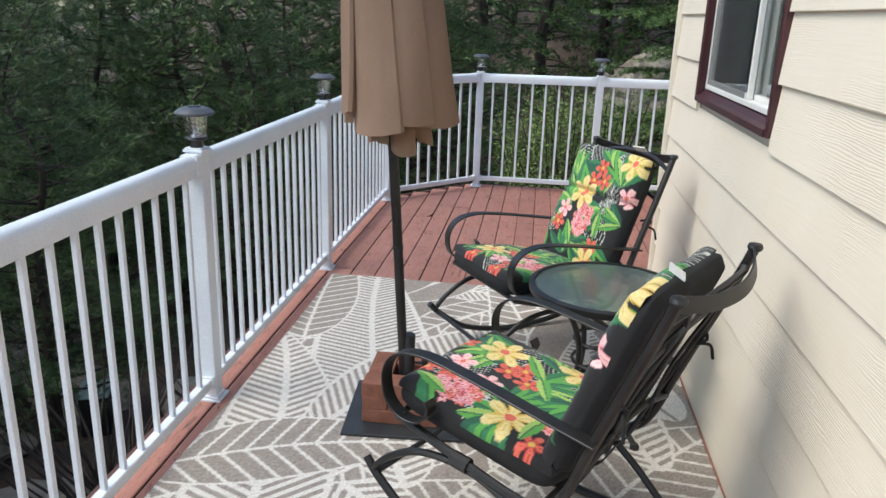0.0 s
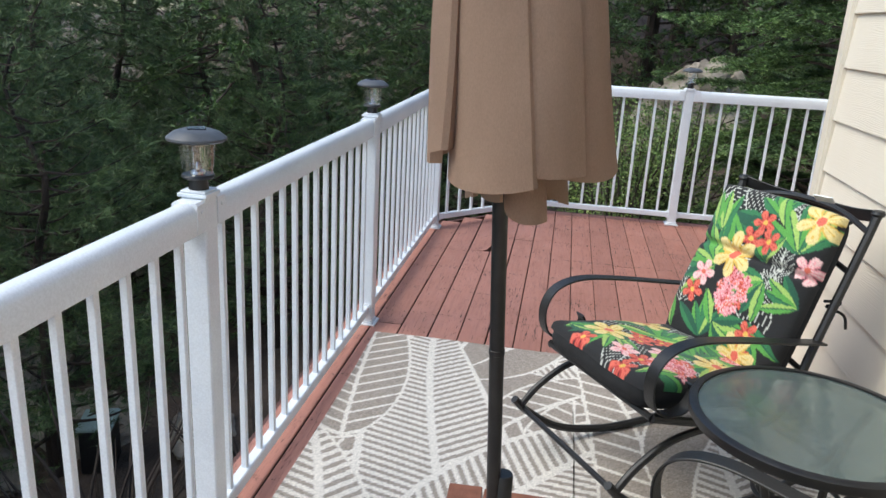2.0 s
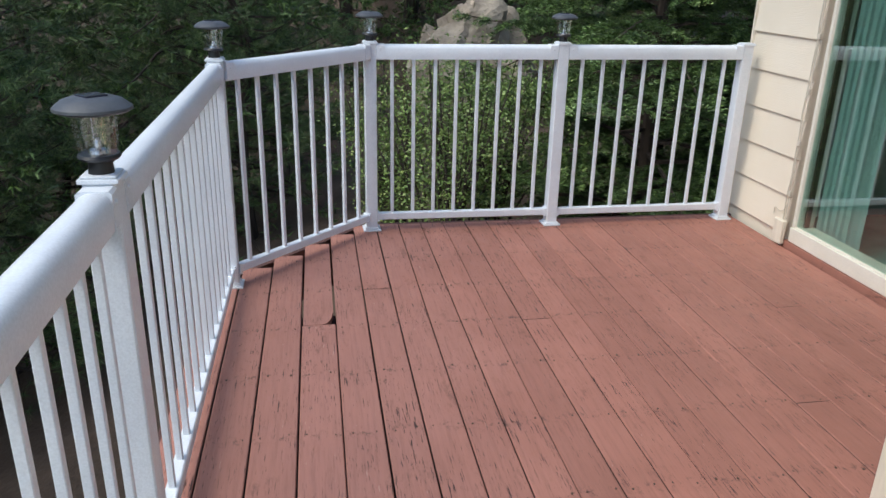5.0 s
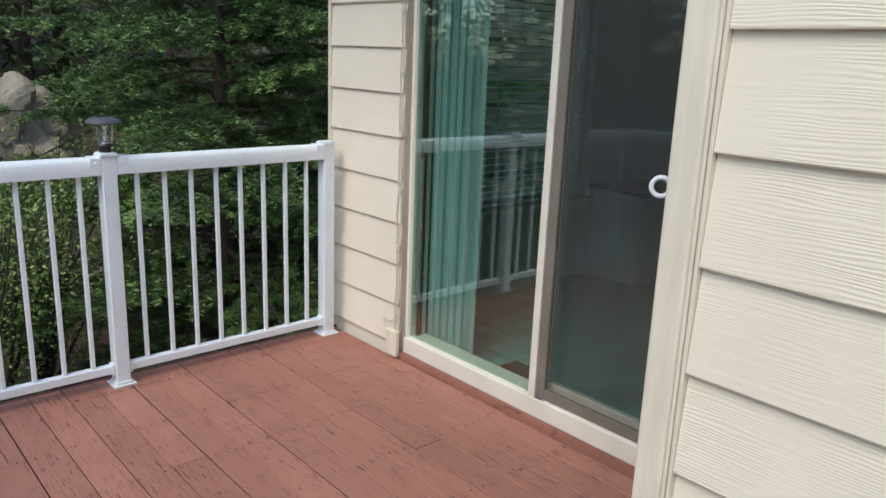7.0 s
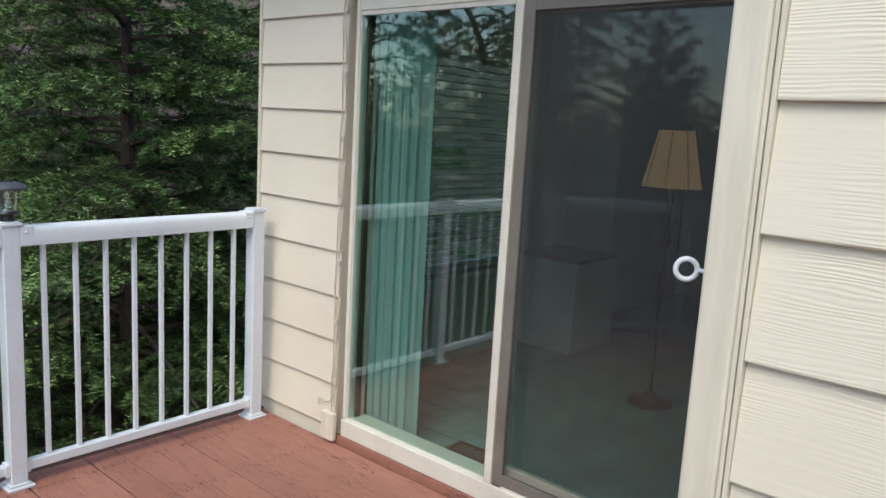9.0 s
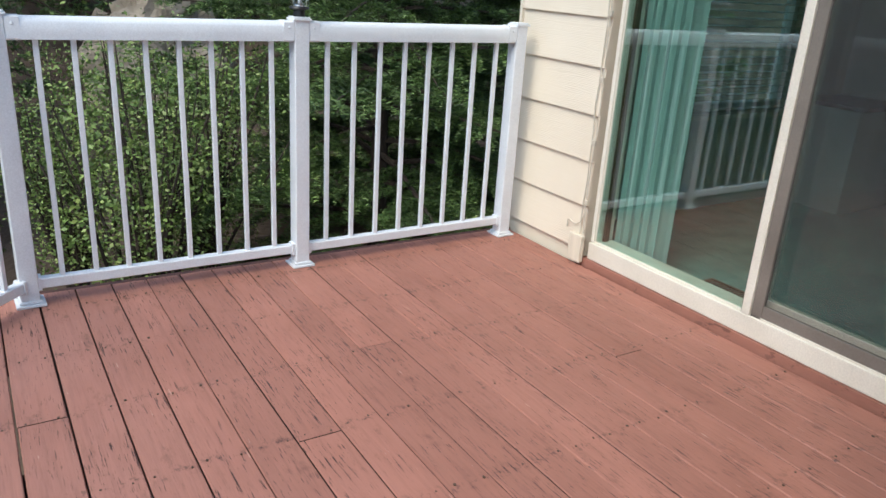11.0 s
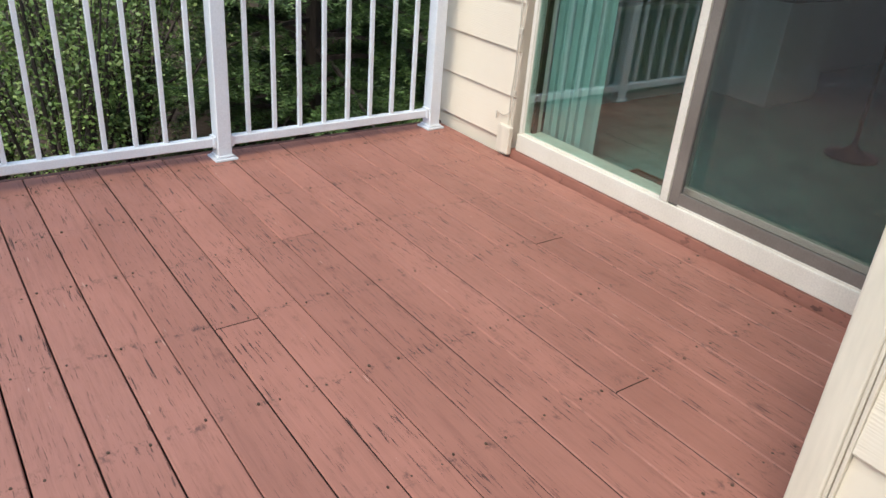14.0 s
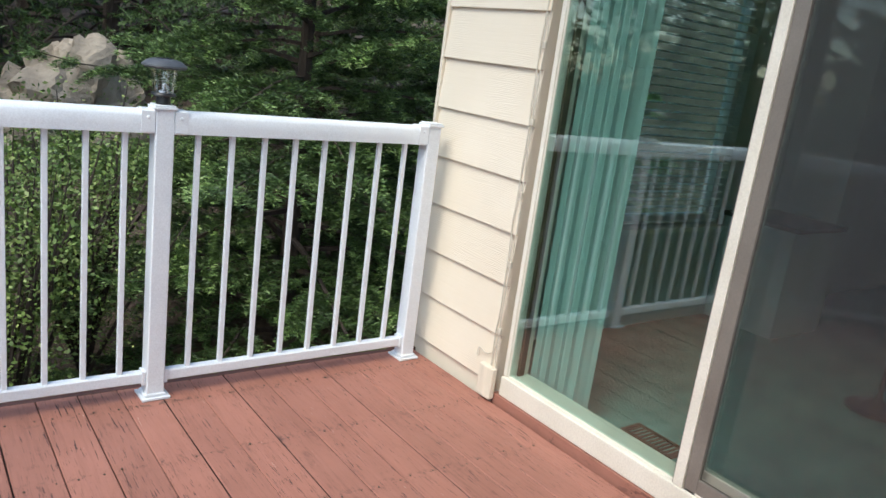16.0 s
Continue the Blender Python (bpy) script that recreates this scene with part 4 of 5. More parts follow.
part("rim", bm, M_IRON, table, soft=True)
glass_top = part("glass_top", lathe(bmesh.new(), [(0.0, TZ - 0.010), (TR - 0.024, TZ - 0.010), (TR - 0.024, TZ - 0.005), (0.0, TZ - 0.005)], 64), M_TABLEGLASS, table, "rippled greenish glass", soft=True)
for i in range(4):
    th = radians(35 + 90 * i)
    c, s = math.cos(th), math.sin(th)
    pts = smooth([(r * c, r * s, z) for r, z in ((0.24, TZ - 0.03), (0.17, TZ - 0.10), (0.115, 0.36), (0.12, 0.2), (0.19, 0.06), (0.245, 0.012))], 5)
    leg = part("leg", tube(bmesh.new(), pts, 0.0115, 8), M_IRON, table, soft=True)
    part("foot", lathe(bmesh.new(), [(0.0, 0.0), (0.018, 0.0), (0.018, 0.012), (0.012, 0.022)], 10, (0.247 * c, 0.247 * s, 0)), M_IRON, leg, soft=True)
for z, r in ((0.27, 0.112), (0.36, 0.108)):
    part("ring", tube(bmesh.new(), [(r * math.cos(2 * math.pi * i / 32), r * math.sin(2 * math.pi * i / 32), z) for i in range(33)], 0.007, 8), M_IRON, table, soft=True)

# ---- rocking chairs ----
CLOTH = {"black": (0.008, 0.008, 0.009), "leaf1": (0.03, 0.17, 0.065), "leaf2": (0.10, 0.33, 0.06), "leaf3": (0.015, 0.09, 0.05), "lime": (0.33, 0.50, 0.12),
         "coral": (0.66, 0.13, 0.085), "deep": (0.42, 0.035, 0.03), "pink": (0.74, 0.27, 0.30), "pale": (0.78, 0.5, 0.48), "cream": (0.74, 0.60, 0.26), "gold": (0.66, 0.42, 0.08), "line": (0.55, 0.56, 0.50)}


def floral(width, height, seed, motifs):
    """A tropical print on black: frond outlines, palm fans, hibiscus stars, lily stars and hydrangea heads, laid out by motifs."""
    def colour(u, v):
        rng = np.random.RandomState(seed)
        x, y = u * width, v * height
        out = np.empty(u.shape + (3,))
        out[:] = CLOTH["black"]

        def put(mask, c, vary=0.0):
            out[mask] = np.array(CLOTH[c]) * (1 + vary)

        def blade(cx, cy, ang, L, W, c1, c2):
            dx, dy = x - cx, y - cy
            a = dx * math.cos(ang) + dy * math.sin(ang)
            b = -dx * math.sin(ang) + dy * math.cos(ang)
            f = a / L
            half = W * np.sin(np.pi * np.clip(f, 0, 1)) ** 0.8
            m = (f > 0) & (f < 1) & (np.abs(b) < half)
            put(m & (b >= 0), c1)
            put(m & (b < 0), c2)
            put(m & (np.abs(b) < 0.0022), "leaf3")

        def flower(cx, cy, R, petals, c1, c2, heart, turn):
            dx, dy = x - cx, y - cy
            r, th = np.hypot(dx, dy), np.arctan2(dy, dx) + turn
            k = np.abs(np.cos(petals * th / 2))
            edge = R * (0.30 + 0.70 * k ** 0.7)
            m = r < edge
            put(m, c1)
            put(m & (k < 0.62) & (r > R * 0.25), c2)
            put(m & (np.abs(np.sin(petals * th / 2)) < 0.12) & (r < R * 0.75), c2)
            put(r < R * 0.2, heart)

        def cluster(cx, cy, R):
            for _ in range(70):
                a, q = rng.rand() * 6.28, R * math.sqrt(rng.rand())
                flower(cx + q * math.cos(a), cy + q * math.sin(a) * 0.8, 0.017, 4, "pink" if rng.rand() < 0.7 else "coral", "deep" if rng.rand() < 0.3 else "pale", "deep", rng.rand() * 3)

        for _ in range(int(9 * width * height / 0.25)):
            cx, cy, ang = rng.rand() * width, rng.rand() * height, rng.rand() * 6.28
            dx, dy = x - cx, y - cy
            a = dx * math.cos(ang) + dy * math.sin(ang)
            b = -dx * math.sin(ang) + dy * math.cos(ang)
            f = a / 0.16
            half = 0.05 * np.sin(np.pi * np.clip(f, 0, 1)) ** 0.8
            s = (a - np.abs(b) * 0.8) / 0.013
            put((f > 0) & (f < 1) & (np.abs(b) < half) & ((s - np.floor(s) < 0.2) | (np.abs(b) < 0.0022)), "line")
        greens = (("leaf1", "leaf2"), ("leaf1", "leaf3"), ("leaf2", "lime"), ("leaf2", "leaf1"))

        def monstera(cx, cy, ang, L):
            dx, dy = x - cx, y - cy
            a = dx * math.cos(ang) + dy * math.sin(ang)
            b = -dx * math.sin(ang) + dy * math.cos(ang)
            f = a / L
            half = 0.55 * L * np.sin(np.pi * np.clip(f, 0, 1) ** 0.7) ** 0.7
            ins = (f > 0) & (f < 1) & (np.abs(b) < half)
            q = (a - np.abs(b) * 0.9) / 0.020
            put(ins, "black")
            put(ins & (np.abs(q - np.round(q)) < 0.085), "line")
            put(ins & ((np.abs(b) < 0.0022) | (np.abs(b) > half - 0.003)), "line")

        def fan(cx, cy, ang, n, L, W, spread=0.36):
            for q in range(n):
                blade(cx, cy, ang + (q - (n - 1) / 2) * spread + rng.uniform(-0.08, 0.08), L * rng.uniform(0.8, 1.1), W * rng.uniform(0.8, 1.1), *greens[rng.randint(4)])

        def reds(cx, cy, n):
            for q in range(n):
                t = q * 2.1 + rng.rand()
                flower(cx + 0.042 * math.cos(t), cy + 0.042 * math.sin(t), 0.045, 5, "coral", "deep", "gold", rng.rand() * 3)

        for cu, cv, ang, L in motifs["monstera"]:
            monstera(cu * width, cv * height, ang, L)
        for cu, cv, ang, n, L in motifs["fan"]:
            fan(cu * width, cv * height, ang, n, L, 0.016 + 0.03 * L)
        for cu, cv in motifs["cluster"]:
            cluster(cu * width, cv * height, 0.078)
        for cu, cv in motifs["pink"]:
            flower(cu * width, cv * height, 0.05, 5, "pale", "pink", "coral", rng.rand() * 3)
        for cu, cv, n in motifs["red"]:
            reds(cu * width, cv * height, n)
        for cu, cv in motifs["lily"]:
            flower(cu * width, cv * height, 0.085, 6, "cream", "gold", "coral", rng.rand() * 3)
        for cu, cv, ang, L in motifs["lime"]:
            blade(cu * width, cv * height, ang, L, 0.022, "lime", "leaf2")
        return out * (0.92 + 0.16 * rng.rand(*u.shape))[..., None]
    return colour


def pad(name, parent, origin, along, across, normal, length, width, thick, seed, motifs, puff=0.025, seams=()):
    """A cushion: a printed, puffed upper face, piping, and a black boxed side and underside."""
    o, a, c, nrm = (np.array(q, float) for q in (origin, along, across, normal))

    def shape(u, v):
        e = 1 - np.maximum(np.abs(2 * u - 1), np.abs(2 * v - 1)) ** 6
        rise = puff * np.clip(e, 0, 1) ** 0.5 + 0.006 * np.sin(u * 9 + seed) * np.sin(v * 11)
        for s in seams:
            rise = rise - 0.022 * np.exp(-((u - s) / 0.022) ** 2)
        # round the plan's corners
        cu, cv = 2 * u - 1, 2 * v - 1
        k = 1 - 0.035 * (cu * cv) ** 4
        p = (cu * k * length / 2)[..., None] * a + (cv * k * width / 2)[..., None] * c
        return o + p + (rise + thick / 2)[..., None] * nrm

    top = coloured_grid(name, shape, int(length / 0.0042), int(width / 0.0042), floral(length, width, seed, motifs), M_PRINT, tuple(-nrm * 0.012), parent)
    bm = bmesh.new()
    nn = 40
    rings = []
    for h, k in ((thick / 2 - 0.004, 0.985), (thick / 2 - 0.016, 1.004), (0, 1.012), (-thick / 2 + 0.02, 1.0), (-thick / 2, 0.95)):
        ring = []
        for i in range(nn):
            th = 2 * math.pi * (i + 0.5) / nn
            cx, cy = math.cos(th), math.sin(th)
            e = 0.22
            px, py = math.copysign(abs(cx) ** e, cx), math.copysign(abs(cy) ** e, cy)
            q = o + a * px * k * length / 2 + c * py * k * width / 2 + nrm * h
            ring.append(bm.verts.new(tuple(q)))
        rings.append(ring)
    for q, w in zip(rings, rings[1:]):
        for j in range(nn):
            bm.faces.new((q[j], q[(j + 1) % nn], w[(j + 1) % nn], w[j]))
    bm.faces.new(rings[0]), bm.faces.new(rings[-1])
    part("cushion_side", bm, M_BLACKCLOTH, top, "black boxed cloth side", soft=True)
    return top


BACK_PRINT = {"monstera": [(0.18, 0.20, 0.9, 0.20), (0.78, 0.62, 0.6, 0.20), (0.22, 0.90, 0.2, 0.14)],
              "fan": [(0.50, 0.72, 1.2, 8, 0.19), (0.30, 0.45, 3.0, 4, 0.15), (0.28, 0.30, -2.6, 4, 0.18), (0.72, 0.16, 0.2, 6, 0.20), (0.70, 0.80, 0.5, 4, 0.16), (0.88, 0.40, 0.4, 5, 0.13), (0.08, 0.62, 0.3, 5, 0.15), (0.45, 0.02, 1.3, 4, 0.14), (0.52, 0.30, 2.4, 6, 0.15), (0.20, 0.55, 4.4, 5, 0.15), (0.84, 0.75, 4.0, 5, 0.14), (0.62, 0.40, 0.2, 5, 0.12)],
              "cluster": [(0.40, 0.50)], "pink": [(0.44, 0.80), (0.66, 0.06)], "red": [(0.25, 0.80, 1), (0.17, 0.20, 2), (0.76, 0.48, 3)],
              "lily": [(0.08, 0.28), (0.60, 0.62), (0.93, 0.12)], "lime": [(0.36, 0.72, -2.5, 0.14), (0.72, 0.88, 0.3, 0.15), (0.84, 0.34, 0.5, 0.13), (0.05, 0.90, 0.4, 0.14)]}
SEAT_PRINT = {"monstera": [(0.16, 0.22, 0.5, 0.22), (0.52, 0.12, 1.2, 0.16), (0.80, 0.62, 0.4, 0.14)],
              "fan": [(0.72, 0.30, 0.4, 7, 0.17), (0.45, 0.72, -2.2, 5, 0.19), (0.45, 0.42, 3.6, 5, 0.18), (0.35, 0.86, 0.9, 6, 0.16), (0.90, 0.86, 2.6, 4, 0.14), (0.22, 0.58, 3.0, 5, 0.16), (0.92, 0.10, 2.2, 4, 0.14), (0.60, 0.60, 1.6, 6, 0.15), (0.15, 0.45, 0.8, 5, 0.14), (0.78, 0.45, 4.4, 5, 0.13), (0.40, 0.20, 5.2, 5, 0.15)],
              "cluster": [(0.70, 0.84), (0.06, 0.72)], "pink": [(0.84, 0.58), (0.62, 0.66)], "red": [(0.54, 0.44, 3), (0.90, 0.72, 2), (0.10, 0.92, 1), (0.90, 0.30, 1)],
              "lily": [(0.74, 0.28), (0.36, 0.84), (0.30, 0.10)], "lime": [(0.24, 0.96, -1.6, 0.15), (0.97, 0.86, 2.9, 0.15), (0.30, 0.55, -0.9, 0.16), (0.62, 0.18, 2.4, 0.15)]}


def rocking_chair(label, m):
    """Local axes: x forward, y to the chair's left, z up; the origin lies on the ground under the seat."""
    ch = thing("rocking_chair", label, "rocking chair", "rocking chairs", at=m)
    W = 0.28
    for s in (-1, 1):
        y = s * W
        pts = smooth([(-0.435, y, 0.985), (-0.40, y, 0.89), (-0.27, y, 0.56), (-0.21, y, 0.40), (-0.15, y, 0.325), (-0.05, y, 0.315), (0.2, y, 0.37), (0.37, y, 0.415)], 5)
        side = part("side_frame", tube(bmesh.new(), pts, 0.0145, 8), M_IRON, ch, soft=True)
        part("knob", lathe(bmesh.new(), [(0.0, 0.985), (0.018, 0.985), (0.022, 0.993), (0.018, 1.003), (0.0, 1.006)], 12, (-0.437, y, 0)), M_IRON, side, soft=True)
        pts = smooth([(0.50, y, 0.215), (0.44, y, 0.155), (0.30, y, 0.065), (0.12, y, 0.022), (-0.05, y, 0.0135), (-0.24, y, 0.03), (-0.42, y, 0.085), (-0.55, y, 0.155)], 5)
        part("rocker", tube(bmesh.new(), pts, 0.0145, 8), M_IRON, ch, soft=True)
        pts = smooth([(0.475, y, 0.18), (0.40, y, 0.255), (0.28, y, 0.32), (0.12, y, 0.335), (-0.02, y, 0.295), (-0.16, y, 0.20), (-0.27, y, 0.10), (-0.33, y, 0.055)], 5)
        part("leg_arch", tube(bmesh.new(), pts, 0.0125, 8), M_IRON, ch, soft=True)
        part("band", tube(bmesh.new(), [(0.10, y, 0.345), (0.16, y, 0.352)], 0.024, 8), M_IRON, ch)
        ya = s * (W + 0.012)
        pts = smooth([(-0.285, ya, 0.575), (-0.12, ya, 0.60), (0.10, ya, 0.635), (0.26, ya, 0.65), (0.36, ya, 0.625), (0.405, ya, 0.56), (0.395, ya, 0.475), (0.34, ya, 0.43), (0.27, ya, 0.435), (0.235, ya, 0.48), (0.245, ya, 0.51)], 6)
        part("armrest", sweep(bmesh.new(), pts, rect(0.046, 0.007, 0.002), side=(0, 1, 0)), M_IRON, ch, soft=True)
        part("arm_post", tube(bmesh.new(), smooth([(0.30, y, 0.40), (0.33, y, 0.42), (0.34, ya, 0.432)], 3), 0.008, 6), M_IRON, ch)
        # cords that hold the cushion
        part("tie", tube(bmesh.new(), smooth([(-0.31, s * 0.25, 0.70), (-0.33, s * 0.29, 0.71), (-0.345, s * 0.275, 0.69), (-0.325, s * 0.25, 0.68), (-0.35, s * 0.30, 0.665), (-0.36, s * 0.31, 0.62)], 4), 0.005, 6), M_BLACKCLOTH, ch)
    pts = smooth([(-0.435, -W, 0.985), (-0.475, -0.16, 0.965), (-0.495, 0, 0.96), (-0.475, 0.16, 0.965), (-0.435, W, 0.985)], 5)
    part("head_strap", sweep(bmesh.new(), pts, rect(0.04, 0.006, 0.001), side=(0.25, 0, 1)), M_IRON, ch, soft=True)
    for x, z, bow in ((-0.415, 0.93, -0.05), (-0.365, 0.80, -0.02), (-0.245, 0.47, 0.0)):
        pts = smooth([(x, -W, z), (x + bow * 0.8, -0.14, z + 0.035), (x + bow, 0, z + 0.045), (x + bow * 0.8, 0.14, z + 0.035), (x, W, z)], 4)
        part("back_rail", tube(bmesh.new(), pts, 0.010, 8), M_IRON, ch, soft=True)
    for y, bow in ((-0.20, 0.16), (-0.07, -0.16), (0.07, 0.16), (0.20, -0.16)):
        pts = smooth([(-0.44, y, 0.95), (-0.40, y + bow * 0.55, 0.85), (-0.34, y + bow * 0.8, 0.72), (-0.28, y + bow * 0.55, 0.58), (-0.22, y, 0.42)], 5)
        part("back_scroll", tube(bmesh.new(), pts, 0.0065, 6), M_IRON, ch, soft=True)
    for y in (-0.15, 0, 0.15):
        pts = smooth([(-0.22, y, 0.42), (-0.17, y, 0.335), (-0.10, y, 0.317), (0.05, y, 0.335), (0.36, y, 0.411)], 4)
        part("seat_strap", sweep(bmesh.new(), pts, rect(0.03, 0.004), side=(0, 1, 0)), M_IRON, ch)
    part("care_tag", boxes((-0.052, -0.048, -0.03, 0.03, 0.0, 0.045)), M_CABWHITE, ch, "white cloth care tag", at=pose(-0.365, 0.13, 0.955, 0, 58, 20))
    for x, z in ((0.37, 0.415), (-0.14, 0.325)):
        part("seat_rail", tube(bmesh.new(), [(x, -W, z), (x, W, z)], 0.011, 8), M_IRON, ch)
    for x, z in ((0.46, 0.172), (-0.45, 0.10)):
        part("stretcher", tube(bmesh.new(), [(x, -W, z), (x, W, z)], 0.010, 8), M_IRON, ch)
    sl = math.radians(9)
    pad("seat_cushion", ch, (0.125, 0, 0.425), (math.cos(sl), 0, math.sin(sl)), (0, 1, 0), (-math.sin(sl), 0, math.cos(sl)), 0.57, 0.525, 0.07, 3, SEAT_PRINT, 0.04)
    bl = math.radians(21)
    pad("back_cushion", ch, (-0.258, 0, 0.69), (-math.sin(bl), 0, math.cos(bl)), (0, -1, 0), (math.cos(bl), 0, math.sin(bl)), 0.61, 0.515, 0.055, 8, BACK_PRINT, 0.045, (0.62,))
    return ch


chair = rocking_chair("black iron rocking chair with tropical floral cushions beside the table", pose(0.312, 2.876, 0.011, 0, 0, 149.5))
chair2 = copy_thing(chair, pose(0.3145, 4.300, 0.011, 0, 0, -146))

# ---- ground ----
def ground_z(x, y):
    r = math.hypot(x, y - 4)
    z = -3.3
    rise = min(1, max(0, (y - 6.5) / 5)) * min(1, max(0, (x + 5) / 6))
    z += 1.9 * rise * rise * (3 - 2 * rise)
    if r > 16 and x > -9 - 0.35 * y:
        z += min(1, (x + 9 + 0.35 * y) / 8) * min(16, 0.20 * (r - 16) ** 1.15) * (1 if y > -12 else 0.6)
    z += 0.22 * noise.noise((x * 0.5, y * 0.5, 0)) + 0.07 * noise.noise((x * 1.9, y * 1.9, 3))
    return z


def ground_mesh():
    n = 150
    ax = [math.copysign(abs(t) ** 2.6, t) * 420 for t in (2 * i / n - 1 for i in range(n + 1))]
    verts = [(x, y + 5, ground_z(x, y + 5)) for x in ax for y in ax]
    faces = [(i * (n + 1) + j, (i + 1) * (n + 1) + j, (i + 1) * (n + 1) + j + 1, i * (n + 1) + j + 1) for i in range(n) for j in range(n)]
    me = bpy.data.meshes.new("ground")
    me.from_pydata(verts, [], faces)
    me.materials.append(M_SOIL)
    return me


tagged(new("ground", ground_mesh()), "bare brown soil sloping up behind the deck", "ground", kind="structure")

# ---- trees ----
def conifer(name, H, R, limbs, tufts, needle, width, per, lowest, droop, seed, mat, flat=0.5):
    """Meshes of trunk and crown: limbs in rising order, each carrying tufts of needles along its outer part."""
    rng = random.Random(seed)
    wood = bmesh.new()
    sway = [(rng.uniform(-0.1, 0.1) * k, rng.uniform(-0.1, 0.1) * k, H * k / 6) for k in range(7)]
    axis = smooth(sway, 3)
    tube(wood, axis, 0.016 * H, 8, lambda f: max(0.12, 1 - 0.93 * f))
    verts, faces = [], []
    for i in range(limbs):
        f = lowest + (1 - lowest) * (i + rng.random()) / limbs
        p = axis[min(len(axis) - 1, int(f * (len(axis) - 1)))]
        p = Vector((p.x, p.y, f * H))
        th = i * 2.4 + rng.uniform(-0.4, 0.4)
        L = R * (1.04 - f) ** 0.75 * rng.uniform(0.65, 1.1) + 0.12
        rise = rng.uniform(-0.1, 0.25)
        out = Vector((math.cos(th), math.sin(th), 0))
        sidev = Vector((-out.y, out.x, 0))
        ctrl = [p, p + out * L * 0.35 + Vector((0, 0, rise * L * 0.3)), p + out * L * 0.7 + sidev * rng.uniform(-0.1, 0.1) * L + Vector((0, 0, rise * L * 0.4 - droop * L * 0.3)), p + out * L + Vector((0, 0, rise * L * 0.5 - droop * L * 0.6))]
        line = smooth(ctrl, 3)
        tube(wood, line, 0.012 + 0.008 * L, 4, lambda g: max(0.15, 1 - 0.9 * g))
        k = max(4, int(tufts * L / R))
        for _ in range(k):
            g = 0.22 + 0.78 * rng.random() ** 0.8
            q = line[min(len(line) - 1, int(g * (len(line) - 1) + rng.random()))]
            spread = 0.34 * L * (1.1 - g) + 0.05
            c = q + sidev * rng.uniform(-1, 1) * spread + Vector((0, 0, rng.uniform(-0.5, 0.6) * spread * flat)) + out * rng.uniform(-0.1, 0.12)
            grow = (out + sidev * rng.uniform(-0.9, 0.9) + Vector((0, 0, rng.uniform(-0.2, 0.7) - droop * 0.4))).normalized()
            for _ in range(per):
                d = (grow * 0.55 + Vector((rng.gauss(0, 1), rng.gauss(0, 1), rng.gauss(0, 1))) * 0.5).normalized()
                w = d.cross(Vector((rng.gauss(0, 1), rng.gauss(0, 1), rng.gauss(0, 1)))).normalized() * width
                s = c + grow * rng.uniform(-0.05, 0.05)
                e = s + d * needle * rng.uniform(0.7, 1.2)
                o = len(verts)
                verts += [tuple(s - w), tuple(s + w), tuple(e)]
                faces.append((o, o + 1, o + 2))
    me = bpy.data.meshes.new("crown")
    me.from_pydata(verts, [], faces)
    me.materials.append(mat)
    return mesh_of("trunk", wood, M_BARK), me


def plant(name, label, category, group, meshes, m, names=("trunk", "crown")):
    t = thing(name, label, category, group, at=m)
    for nm, me in zip(names, meshes):
        ob = new(nm, me)
        ob.parent = t
    return t


